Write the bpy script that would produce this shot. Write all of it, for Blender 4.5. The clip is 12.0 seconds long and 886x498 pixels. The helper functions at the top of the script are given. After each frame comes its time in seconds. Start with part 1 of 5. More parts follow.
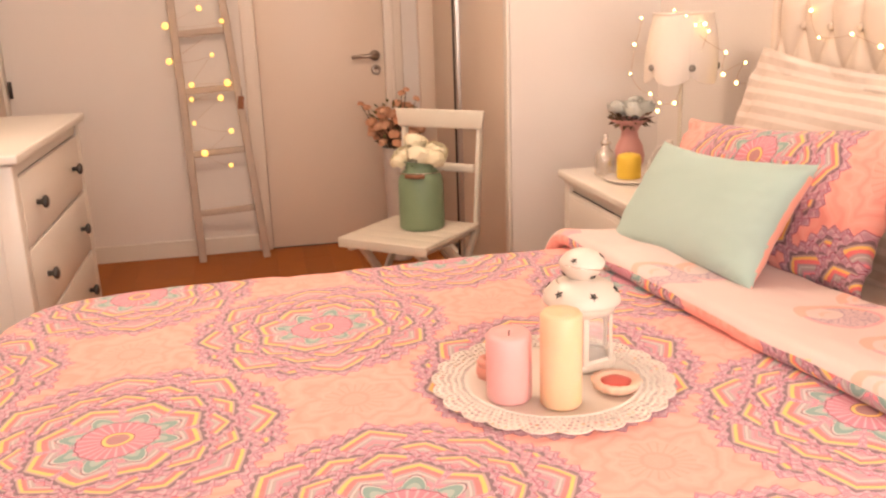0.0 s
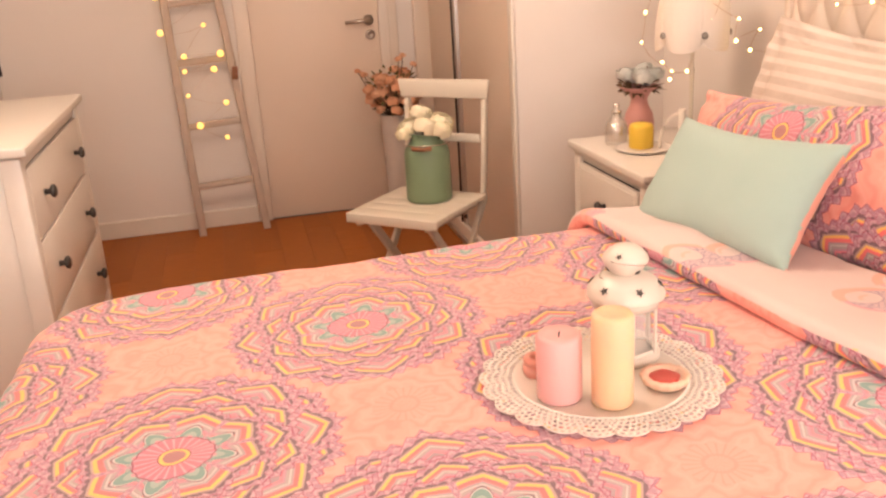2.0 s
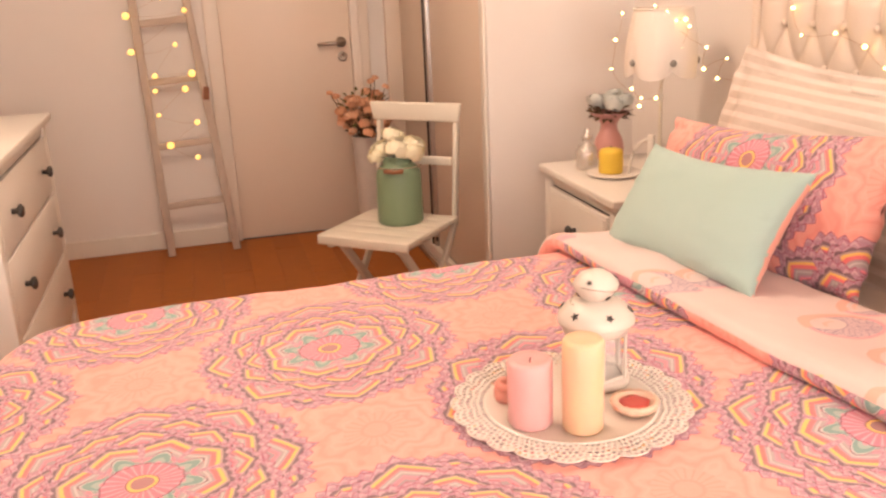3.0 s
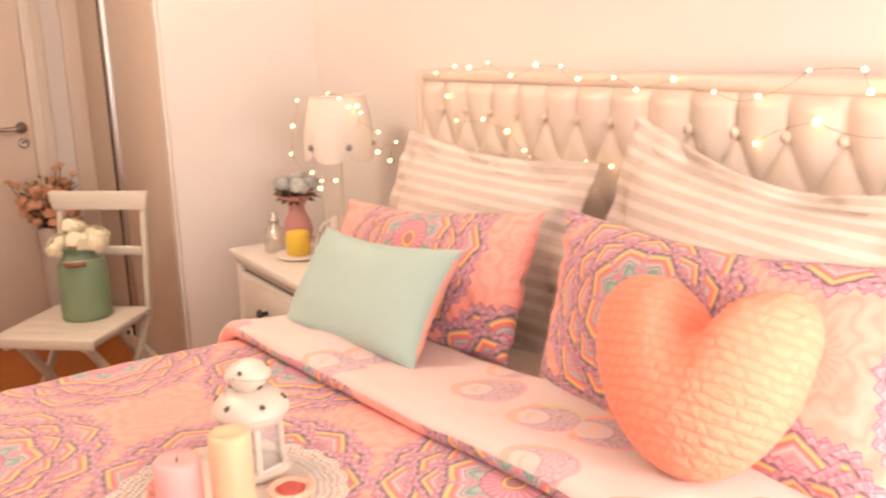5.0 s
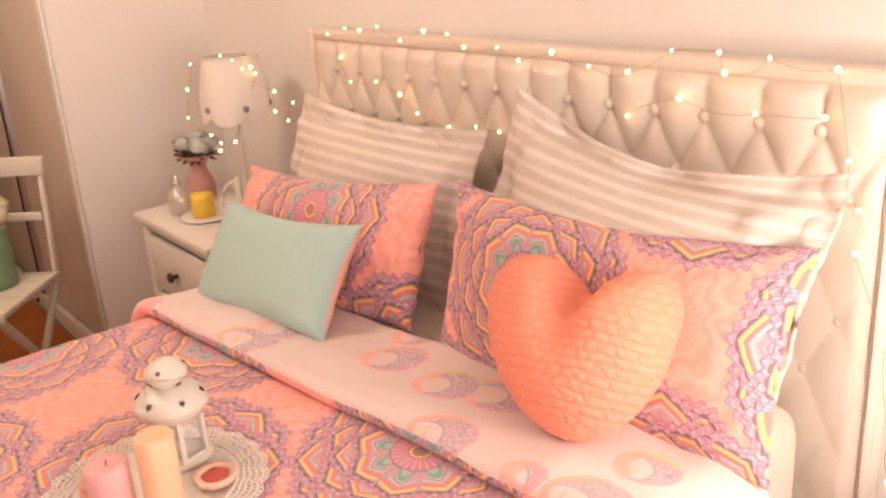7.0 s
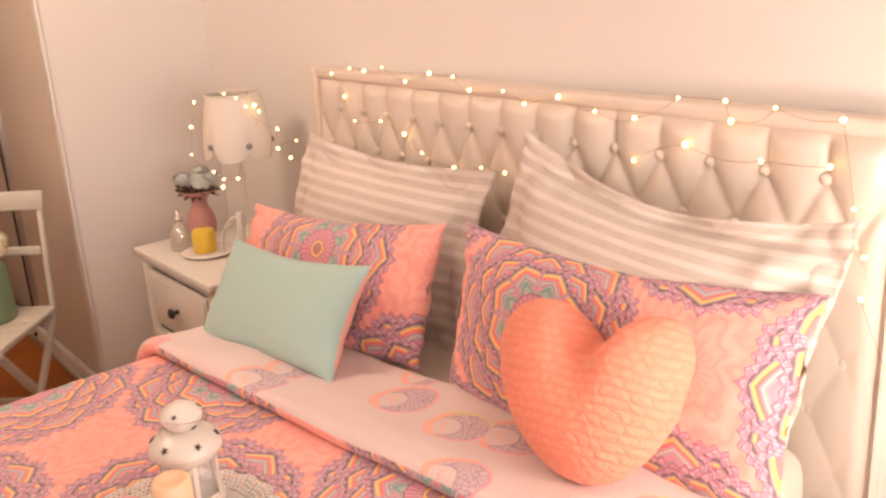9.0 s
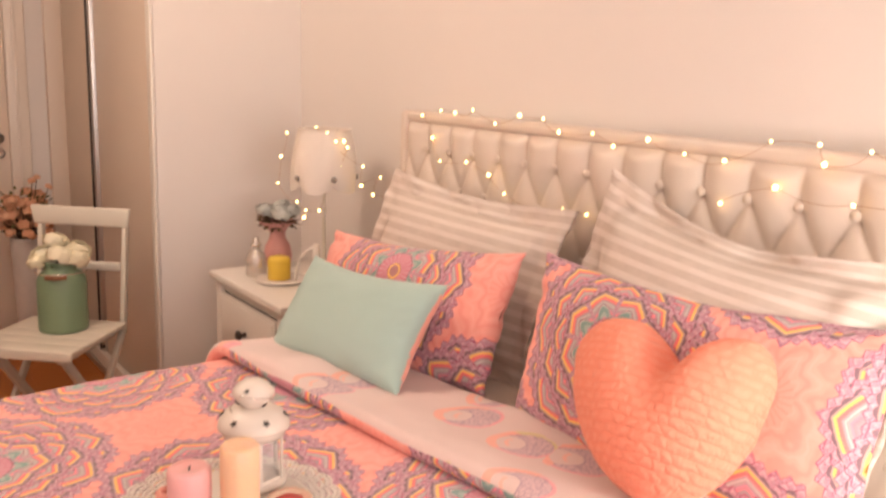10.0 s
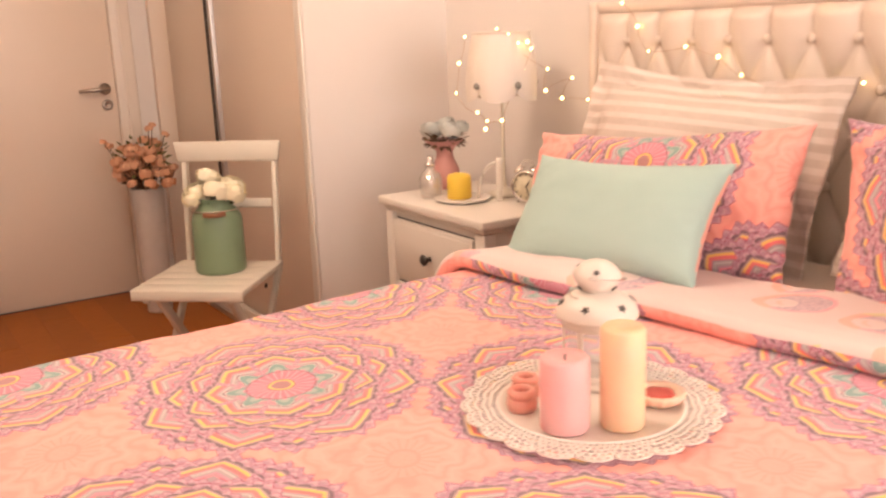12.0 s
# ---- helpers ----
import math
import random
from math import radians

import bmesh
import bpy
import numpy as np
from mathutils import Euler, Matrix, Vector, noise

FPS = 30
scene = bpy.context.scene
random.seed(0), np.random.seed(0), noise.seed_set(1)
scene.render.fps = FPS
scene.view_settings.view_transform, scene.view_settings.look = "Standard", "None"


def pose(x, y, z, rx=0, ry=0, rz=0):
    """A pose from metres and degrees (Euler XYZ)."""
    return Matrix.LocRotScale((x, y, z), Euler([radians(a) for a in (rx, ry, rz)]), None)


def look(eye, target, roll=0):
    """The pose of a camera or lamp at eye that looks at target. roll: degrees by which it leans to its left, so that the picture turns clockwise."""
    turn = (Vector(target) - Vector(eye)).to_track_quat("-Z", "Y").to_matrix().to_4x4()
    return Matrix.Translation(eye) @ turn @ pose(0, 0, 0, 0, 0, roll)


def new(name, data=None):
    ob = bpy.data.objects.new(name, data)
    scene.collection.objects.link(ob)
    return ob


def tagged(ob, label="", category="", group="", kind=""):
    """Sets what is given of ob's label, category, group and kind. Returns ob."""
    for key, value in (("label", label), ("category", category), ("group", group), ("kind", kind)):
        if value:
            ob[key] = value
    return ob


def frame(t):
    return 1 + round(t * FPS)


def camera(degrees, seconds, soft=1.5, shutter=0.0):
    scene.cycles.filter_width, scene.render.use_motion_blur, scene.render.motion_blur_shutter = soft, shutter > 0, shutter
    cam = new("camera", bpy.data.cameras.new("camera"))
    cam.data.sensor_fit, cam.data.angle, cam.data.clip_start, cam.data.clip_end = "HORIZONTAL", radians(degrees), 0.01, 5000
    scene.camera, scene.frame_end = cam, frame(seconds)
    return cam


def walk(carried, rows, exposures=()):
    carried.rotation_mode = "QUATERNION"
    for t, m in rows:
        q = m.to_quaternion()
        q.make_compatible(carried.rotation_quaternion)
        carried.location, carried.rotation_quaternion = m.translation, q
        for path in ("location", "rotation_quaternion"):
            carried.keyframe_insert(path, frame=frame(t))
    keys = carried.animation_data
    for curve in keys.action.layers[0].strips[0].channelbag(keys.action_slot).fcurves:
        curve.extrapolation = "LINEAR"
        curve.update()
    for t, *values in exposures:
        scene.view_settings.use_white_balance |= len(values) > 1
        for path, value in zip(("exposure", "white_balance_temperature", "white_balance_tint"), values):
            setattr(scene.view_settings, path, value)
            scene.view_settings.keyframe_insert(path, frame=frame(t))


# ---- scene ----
cam = camera(52.5, 12.0, soft=2.3, shutter=0.4)
PATH = [
    (0, (0.655, 0.187, 1.178), (1.042, 2.077, 0.653), -2.0),
    (0.5, (0.646, 0.202, 1.181), (1.03, 2.098, 0.672), -1.2),
    (1, (0.626, 0.213, 1.21), (1.026, 2.071, 0.59), -2.8),
    (1.2, (0.617, 0.221, 1.218), (1.012, 2.068, 0.562), -3.0),
    (1.5, (0.602, 0.23, 1.23), (0.983, 2.072, 0.551), -4.3),
    (2, (0.585, 0.234, 1.244), (0.993, 2.088, 0.615), -3.6),
    (2.5, (0.576, 0.233, 1.247), (1.012, 2.086, 0.634), -2.9),
    (2.7, (0.576, 0.232, 1.249), (1.022, 2.084, 0.642), -2.8),
    (4.3, (0.646, 0.2, 1.28), (1.453, 1.968, 0.8), -1.8),
    (4.5, (0.65, 0.184, 1.285), (1.523, 1.919, 0.808), -1.8),
    (5, (0.69, 0.164, 1.273), (1.723, 1.816, 0.822), -1.9),
    (5.5, (0.71, 0.145, 1.273), (1.852, 1.72, 0.812), -2.0),
    (6, (0.724, 0.122, 1.273), (1.895, 1.626, 0.668), -3.3),
    (6.2, (0.724, 0.121, 1.309), (1.884, 1.579, 0.576), -4.6),
    (6.5, (0.709, 0.108, 1.368), (1.884, 1.535, 0.605), -4.0),
    (7, (0.682, 0.097, 1.42), (1.832, 1.595, 0.759), -3.9),
    (7.2, (0.682, 0.098, 1.43), (1.814, 1.605, 0.756), -4.4),
    (8.8, (0.642, 0.11, 1.467), (1.801, 1.625, 0.867), -3.5),
    (9, (0.642, 0.116, 1.455), (1.832, 1.605, 0.849), -3.4),
    (9.5, (0.605, 0.117, 1.406), (1.868, 1.605, 0.969), -3.3),
    (9.8, (0.598, 0.112, 1.335), (1.741, 1.72, 0.972), -0.1),
    (10, (0.567, 0.1, 1.315), (1.696, 1.705, 0.925), 1.7),
    (10.2, (0.55, 0.108, 1.281), (1.66, 1.719, 0.857), 1.8),
    (10.5, (0.515, 0.14, 1.222), (1.533, 1.796, 0.749), 1.5),
    (10.8, (0.458, 0.198, 1.201), (1.556, 1.813, 0.767), -0.3),
    (11, (0.413, 0.231, 1.196), (1.547, 1.821, 0.764), -0.3),
    (11.5, (0.335, 0.338, 1.156), (1.412, 1.972, 0.745), -0.2),
    (12, (0.286, 0.485, 1.144), (1.346, 2.115, 0.671), -2.2),
]
EXPOSURES = [(0.0, 0.2, 6560, 10), (2.7, 0.18, 6560, 10), (4.5, 0.22, 6380, 10), (5.5, 0.24, 6300, 10), (6.3, 0.02, 6400, 10), (7.0, -0.15, 6400, 10), (9.0, -0.17, 6320, 10), (9.6, -0.2, 6180, 10), (10.1, -0.22, 6280, 10), (10.7, -0.23, 6480, 10), (11.3, -0.08, 6420, 10), (12.0, 0.19, 6430, 10)]
walk(cam, [(t, look(eye, target, roll)) for t, eye, target, roll in PATH], EXPOSURES)

# ---- world and light ----
world = bpy.data.worlds.new("world")
scene.world = world
world.use_nodes = True
sky = world.node_tree.nodes.new("ShaderNodeTexSky")
sky.sky_type, sky.sun_disc, sky.sun_elevation, sky.sun_rotation = "NISHITA", False, radians(25), radians(200)
world.node_tree.nodes["Background"].inputs[1].default_value = 0.06
world.node_tree.links.new(sky.outputs[0], world.node_tree.nodes["Background"].inputs[0])


def lamp_light(name, kind, m, energy, colour, size):
    data = bpy.data.lights.new(name, kind)
    data.energy, data.color = energy, colour
    if kind == "AREA":
        data.shape, data.size = "DISK", size
    else:
        data.shadow_soft_size = size
    ob = new(name, data)
    ob.matrix_world = m
    return ob


CEILING_AT, BEDSIDE_AT = (0.6, 2.3, 2.2), (1.57, 0.24, 0.98)
# ceiling bulb is an added, unseen source of ambient light
lamp_light("added_ceiling_bulb", "POINT", pose(*CEILING_AT), 43.5, (1.0, 0.73, 0.54), 0.22)
lamp_light("bedside_bulb", "POINT", pose(*BEDSIDE_AT), 20.5, (1.0, 0.82, 0.69), 0.09)
# daylight fill from an added, unseen window brightens walls and bed
win = bpy.data.lights.new("added_daylight", "AREA")
win.shape, win.size, win.size_y, win.energy, win.color = "RECTANGLE", 1.5, 1.2, 40.0, (1.0, 0.91, 0.855)
new("added_daylight", win).matrix_world = look((0.7, -1.62, 1.5), (0.7, 1.0, 0.9))

# ---- materials ----


class Nodes:
    """Short hand for a material's node tree."""

    def __init__(self, name, rough=0.6, metal=0.0, colour=(0.8, 0.8, 0.8)):
        self.mat = bpy.data.materials.new(name)
        self.mat.use_nodes = True
        self.tree = self.mat.node_tree
        self.bsdf = self.tree.nodes["Principled BSDF"]
        self.bsdf.inputs["Roughness"].default_value = rough
        self.bsdf.inputs["Metallic"].default_value = metal
        self.bsdf.inputs["Base Color"].default_value = (*colour, 1)

    def put(self, socket, value):
        if isinstance(value, bpy.types.NodeSocket):
            self.tree.links.new(value, socket)
        elif isinstance(value, tuple):
            socket.default_value = (*value, 1) if len(value) == 3 and len(socket.default_value) == 4 else value
        else:
            socket.default_value = value

    def math(self, op, a, b=0.0, c=0.0):
        n = self.tree.nodes.new("ShaderNodeMath")
        n.operation = op
        for i, v in enumerate((a, b, c)):
            self.put(n.inputs[i], v)
        return n.outputs[0]

    def mix(self, f, a, b, kind="MIX"):
        n = self.tree.nodes.new("ShaderNodeMix")
        n.data_type, n.blend_type = "RGBA", kind
        self.put(n.inputs[0], f), self.put(n.inputs[6], a), self.put(n.inputs[7], b)
        return n.outputs[2]

    def ramp(self, f, stops, hard=False):
        n = self.tree.nodes.new("ShaderNodeValToRGB")
        n.color_ramp.interpolation = "CONSTANT" if hard else "LINEAR"
        els = n.color_ramp.elements
        while len(els) < len(stops):
            els.new(0.5)
        for e, (p, c) in zip(els, stops):
            e.position, e.color = p, (*c, 1)
        self.put(n.inputs[0], f)
        return n.outputs[0]

    def coords(self, kind="Object"):
        return self.tree.nodes.new("ShaderNodeTexCoord").outputs[kind]

    def noise(self, scale, detail=3.0, vec=None, rough=0.55):
        n = self.tree.nodes.new("ShaderNodeTexNoise")
        n.inputs["Scale"].default_value, n.inputs["Detail"].default_value, n.inputs["Roughness"].default_value = scale, detail, rough
        self.put(n.inputs["Vector"], vec if vec is not None else self.coords())
        return n.outputs[0]

    def voronoi(self, scale, vec=None, feature="F1", out="Distance"):
        n = self.tree.nodes.new("ShaderNodeTexVoronoi")
        n.feature = feature
        n.inputs["Scale"].default_value = scale
        self.put(n.inputs["Vector"], vec if vec is not None else self.coords())
        return n.outputs[out]

    def stretch(self, vec, scale):
        n = self.tree.nodes.new("ShaderNodeMapping")
        n.inputs["Scale"].default_value = scale
        self.put(n.inputs["Vector"], vec)
        return n.outputs[0]

    def split(self, vec):
        n = self.tree.nodes.new("ShaderNodeSeparateXYZ")
        self.put(n.inputs[0], vec)
        return n.outputs

    def bump(self, height, strength=0.2, distance=0.002):
        n = self.tree.nodes.new("ShaderNodeBump")
        n.inputs["Strength"].default_value, n.inputs["Distance"].default_value = strength, distance
        self.put(n.inputs["Height"], height)
        self.put(self.bsdf.inputs["Normal"], n.outputs[0])
        return self

    def base(self, colour):
        self.put(self.bsdf.inputs["Base Color"], colour)
        return self


def painted(name, colour, rough=0.5, scale=6.0, vary=0.06, bump=0.06, grain=90.0):
    """Paint or glaze with faint blotches and a little relief."""
    n = Nodes(name, rough)
    dark = tuple(c * (1 - vary) for c in colour)
    n.base(n.mix(n.noise(scale, 4), dark, colour))
    return n.bump(n.noise(grain, 3), bump, 0.002).mat


def woven(name, colour, scale=420.0, vary=0.12, sheen=0.25):
    """Plain cloth with a fine weave and soft folds."""
    n = Nodes(name, 0.85)
    uv = n.coords("UV")
    u, v, _ = n.split(uv)
    weave = n.math("MULTIPLY", n.math("SINE", n.math("MULTIPLY", u, scale * 6.28)), n.math("SINE", n.math("MULTIPLY", v, scale * 6.28)))
    n.base(n.mix(n.noise(7, 4), tuple(c * (1 - vary) for c in colour), colour))
    n.bsdf.inputs["Sheen Weight"].default_value = sheen
    return n.bump(n.math("ADD", n.math("MULTIPLY", weave, 0.3), n.noise(14, 4)), 0.25, 0.004).mat


WHITE_PAINT = painted("white_satin_paint", (0.76, 0.71, 0.64), 0.35, 3, 0.05, 0.04, 40)
DOOR_PAINT = painted("door_paint", (0.79, 0.66, 0.55), 0.4, 2.5, 0.05, 0.04, 30)
FRAME_PAINT = painted("door_frame_paint", (0.79, 0.7, 0.61), 0.4, 2.5, 0.05, 0.04, 30)
WALL_PAINT = painted("wall_paint", (0.79, 0.735, 0.69), 0.85, 1.6, 0.05, 0.15, 160)
CEILING_PAINT = painted("ceiling_paint", (0.8, 0.78, 0.75), 0.9)
WARDROBE = painted("wardrobe_panel", (0.78, 0.66, 0.55), 0.45, 1.8, 0.06, 0.03, 60)
CREAM_PAINT = painted("cream_chair_paint", (0.7, 0.64, 0.54), 0.4, 5, 0.07, 0.05, 60)
GREEN_METAL = painted("green_enamel", (0.21, 0.29, 0.17), 0.42, 9, 0.15, 0.06, 120)
LANTERN_WHITE = painted("white_lantern_enamel", (0.75, 0.67, 0.585), 0.32, 12, 0.06, 0.03, 80)
PORCELAIN = painted("white_porcelain", (0.85, 0.8, 0.75), 0.22, 10, 0.04, 0.02, 60)
TRAY_ENAMEL = painted("antique_white_enamel", (0.82, 0.745, 0.665), 0.4, 12, 0.08, 0.05, 80)
PINK_GLAZE = painted("pink_vase_glaze", (0.62, 0.3, 0.27), 0.35, 14, 0.18, 0.05, 90)
VASE_WHITE = painted("floor_vase_clay", (0.62, 0.55, 0.5), 0.7, 16, 0.22, 0.35, 45)
LADDER_WOOD = painted("whitewashed_ladder_wood", (0.6, 0.49, 0.41), 0.75, 18, 0.25, 0.3, 70)
BUTTON_CLOTH = painted("grey_button_cloth", (0.3, 0.27, 0.24), 0.85, 60, 0.2)
DARK_KNOB = painted("dark_bronze_knob", (0.05, 0.04, 0.035), 0.35, 40, 0.2)
HANDLE_METAL = Nodes("satin_nickel", 0.32, 0.9, (0.45, 0.38, 0.33)).mat
ALU = Nodes("brushed_aluminium", 0.35, 0.9, (0.62, 0.58, 0.55)).mat
# near-black for the brush seal, and for shade painted into gaps and openings
DARK_GAP = painted("dark_seal_and_gap_shade", (0.06, 0.05, 0.045), 0.7)
STEEL = Nodes("polished_steel", 0.2, 1.0, (0.7, 0.65, 0.6)).mat
WIRE = Nodes("copper_wire", 0.4, 0.8, (0.5, 0.32, 0.2)).mat
BLACK_WIRE = Nodes("black_iron", 0.5, 0.4, (0.03, 0.03, 0.03)).mat
LEATHER_GRIP = painted("leather_grip", (0.28, 0.11, 0.05), 0.6, 30, 0.25)
YELLOW_WAX = painted("yellow_wax", (0.8, 0.55, 0.06), 0.5, 20, 0.06)
CLOCK_FACE = painted("clock_face_paper", (0.75, 0.68, 0.5), 0.6)


def wax(name, colour, glow):
    n = Nodes(name, 0.45)
    n.base(n.mix(n.noise(25, 3), tuple(c * 0.93 for c in colour), colour))
    n.bsdf.inputs["Subsurface Weight"].default_value = 0.35
    n.bsdf.inputs["Subsurface Radius"].default_value = glow
    n.bsdf.inputs["Subsurface Scale"].default_value = 0.02
    return n.bump(n.noise(60, 3), 0.08, 0.002).mat


CREAM_WAX = wax("cream_wax", (0.88, 0.58, 0.37), (1.0, 0.6, 0.25))
PINK_WAX = wax("pink_wax", (0.83, 0.45, 0.44), (1.0, 0.35, 0.3))
CORAL_WAX = wax("coral_wax", (0.8, 0.36, 0.29), (1.0, 0.35, 0.25))
RED_WAX = wax("red_wax", (0.66, 0.1, 0.08), (1.0, 0.2, 0.15))
SHELL_WAX = wax("pale_shell_wax", (0.82, 0.55, 0.42), (1.0, 0.4, 0.3))

n = Nodes("clear_glass", 0.03)
n.bsdf.inputs["Transmission Weight"].default_value, n.bsdf.inputs["IOR"].default_value = 1.0, 1.45
GLASS = n.mat

n = Nodes("thin_glass", 0.04, 0.0, (0.9, 0.9, 0.88))
n.bsdf.inputs["Alpha"].default_value = 0.14
THIN_GLASS = n.mat
n = Nodes("bottle_glass", 0.1, 0.55, (0.8, 0.74, 0.68))
n.bsdf.inputs["Alpha"].default_value = 0.5
n.bump(n.voronoi(110), 0.5, 0.004)
THIN_BOTTLE = n.mat
n = Nodes("warm_bulb", 0.4, 0.0, (1.0, 0.8, 0.4))
n.bsdf.inputs["Emission Color"].default_value, n.bsdf.inputs["Emission Strength"].default_value = (1.0, 0.58, 0.19, 1), 11.0
BULB = n.mat
n = Nodes("amber_bulb", 0.4, 0.0, (1.0, 0.7, 0.3))
n.bsdf.inputs["Emission Color"].default_value, n.bsdf.inputs["Emission Strength"].default_value = (1.0, 0.55, 0.11, 1), 1.7
AMBER = n.mat
n = Nodes("white_globe", 0.4, 0.0, (1.0, 0.95, 0.85))
n.bsdf.inputs["Emission Color"].default_value, n.bsdf.inputs["Emission Strength"].default_value = (1.0, 0.82, 0.6, 1), 6.0
GLOBE = n.mat


def wood_floor():
    n = Nodes("oak_floor", 0.55)
    n.bsdf.inputs["Specular IOR Level"].default_value = 0.3
    info = n.tree.nodes.new("ShaderNodeObjectInfo").outputs["Random"]
    grain = n.noise(10, 6, n.stretch(n.coords(), (1.0, 14.0, 8.0)))
    tone = n.mix(grain, (0.25, 0.068, 0.008), (0.52, 0.165, 0.022))
    n.base(n.mix(n.math("MULTIPLY", info, 0.5), tone, (0.28, 0.085, 0.015)))
    return n.bump(grain, 0.08, 0.001).mat


OAK = wood_floor()

YELLOW, TEAL, PEACH = (0.92, 0.57, 0.15), (0.2, 0.36, 0.33), (0.91, 0.395, 0.325)


def mandala_cloth():
    """A print of pointed rosettes on peach cloth; UV (0, 0), (1, 0), (0, 1) ... are the rosettes' centres."""
    n = Nodes("mandala_print_cotton", 0.8)
    m = n.math
    u, v, _ = n.split(n.coords("UV"))

    def polar(off):
        a = m("SUBTRACT", m("SUBTRACT", u, off), m("ROUND", m("SUBTRACT", u, off)))
        b = m("SUBTRACT", m("SUBTRACT", v, off), m("ROUND", m("SUBTRACT", v, off)))
        r = m("SQRT", m("ADD", m("MULTIPLY", a, a), m("MULTIPLY", b, b)))
        return r, m("DIVIDE", m("ARCTAN2", b, a), 2 * math.pi)

    r, th = polar(0.0)
    r = m("MULTIPLY", r, 0.99)

    def saw(k, phase, angle):
        """0 at a petal's middle, 1 between two petals."""
        return m("MULTIPLY", m("ABSOLUTE", m("SUBTRACT", m("FRACT", m("ADD", m("MULTIPLY", angle, float(k)), phase + 1.0 * k)), 0.5)), 2.0)

    def petal(k, phase, tip, depth, power):
        return m("SUBTRACT", m("SUBTRACT", tip, m("MULTIPLY", m("POWER", saw(k, phase, th), power), depth)), r)

    def both(a, b):
        return m("MULTIPLY", a, b)

    # tone-on-tone flowers between the rosettes
    r2, th2 = polar(0.5)
    curl = m("MULTIPLY", n.noise(6, 2, n.coords("UV")), 22.0)
    waves = m("SINE", m("ADD", m("ADD", m("MULTIPLY", r2, 70.0), m("MULTIPLY", saw(10, 0.0, th2), 3.0)), curl))
    light, deep = (0.93, 0.435, 0.365), (0.87, 0.335, 0.27)
    colour = n.ramp(m("MULTIPLY_ADD", waves, 0.5, 0.5), [(0.0, deep), (0.22, (0.89, 0.365, 0.3)), (0.42, PEACH), (0.8, PEACH), (1.0, light)])
    daisy = n.mix(m("GREATER_THAN", saw(22, 0.0, th2), 0.75), PEACH, deep)
    colour = n.mix(m("LESS_THAN", r2, 0.105), colour, daisy)
    colour = n.mix(m("LESS_THAN", m("ABSOLUTE", m("SUBTRACT", r2, 0.045)), 0.006), colour, deep)

    dusk, sand, rose = (0.2, 0.12, 0.15), (0.5, 0.35, 0.31), (0.86, 0.2, 0.2)
    grey, silver, pink = (0.44, 0.37, 0.37), (0.62, 0.56, 0.56), (0.86, 0.25, 0.31)

    def leaves(count, pitch):
        """Lilac leaves in rows, each with a dark outline and a pale middle."""
        rows = m("MULTIPLY", r, pitch)
        rise = m("FRACT", rows)
        cell = m("FRACT", m("ADD", m("ADD", m("MULTIPLY", th, float(count)), float(count)), m("MULTIPLY", m("FLOOR", rows), 0.5)))
        off = m("MULTIPLY", m("ABSOLUTE", m("SUBTRACT", cell, 0.5)), 2.0)
        tip = m("SUBTRACT", m("SUBTRACT", 1.0, m("POWER", off, 1.5)), rise)
        stops = [(0.0, (0.46, 0.26, 0.33)), (0.36, (0.55, 0.32, 0.39)), (0.46, (0.34, 0.07, 0.14)), (0.53, (0.57, 0.34, 0.41)), (0.66, (0.64, 0.41, 0.47)), (0.82, (0.5, 0.3, 0.36))]
        return n.ramp(m("MULTIPLY_ADD", tip, 0.5, 0.5), stops, True)

    lilac = leaves(72, 40.0)
    band = [(0.0, dusk), (0.05, sand), (0.13, YELLOW), (0.26, rose), (0.42, (0.6, 0.24, 0.28)), (0.45, grey), (0.54, silver), (0.6, grey), (0.72, (0.52, 0.3, 0.37)), (0.82, pink)]

    def ring(colour, k, phase, tip, depth, power, fringe, teeth, width, span, heart):
        """A ring of petals: a toothed lilac fringe, a scalloped dark line, then bands of yellow, rose and grey."""
        d = petal(k, phase, tip, depth, power)
        edge = m("ADD", d, m("SUBTRACT", fringe, m("MULTIPLY", saw(teeth, 0.0, th), fringe * 0.42)))
        colour = n.mix(m("GREATER_THAN", edge, 0.0), colour, lilac)
        colour = n.mix(both(m("GREATER_THAN", edge, 0.0), m("LESS_THAN", edge, 0.0045)), colour, (0.4, 0.1, 0.18))
        scallop = m("SUBTRACT", m("ADD", d, 0.011), m("MULTIPLY", m("POWER", saw(teeth, 0.5, th), 2.0), 0.012))
        colour = n.mix(m("GREATER_THAN", scallop, 0.0), colour, dusk)
        colour = n.mix(m("GREATER_THAN", d, 0.0), colour, lilac)
        inside = both(m("GREATER_THAN", d, 0.0), m("LESS_THAN", saw(k, phase, th), span))
        return n.mix(inside, colour, n.ramp(m("DIVIDE", d, width), band + [(0.93, heart)], True))

    colour = ring(colour, 8, 0.0, 0.462, 0.05, 0.8, 0.056, 60, 0.085, 0.4, (0.4, 0.3, 0.33))
    colour = ring(colour, 8, 0.5, 0.468, 0.075, 0.85, 0.05, 60, 0.09, 0.62, (0.4, 0.3, 0.33))
    colour = ring(colour, 8, 0.0, 0.372, 0.05, 0.85, 0.045, 52, 0.085, 0.74, pink)
    colour = ring(colour, 8, 0.5, 0.325, 0.05, 0.85, 0.035, 48, 0.07, 0.62, pink)
    colour = ring(colour, 8, 0.0, 0.262, 0.035, 0.8, 0.032, 44, 0.105, 0.86, (0.34, 0.42, 0.39))
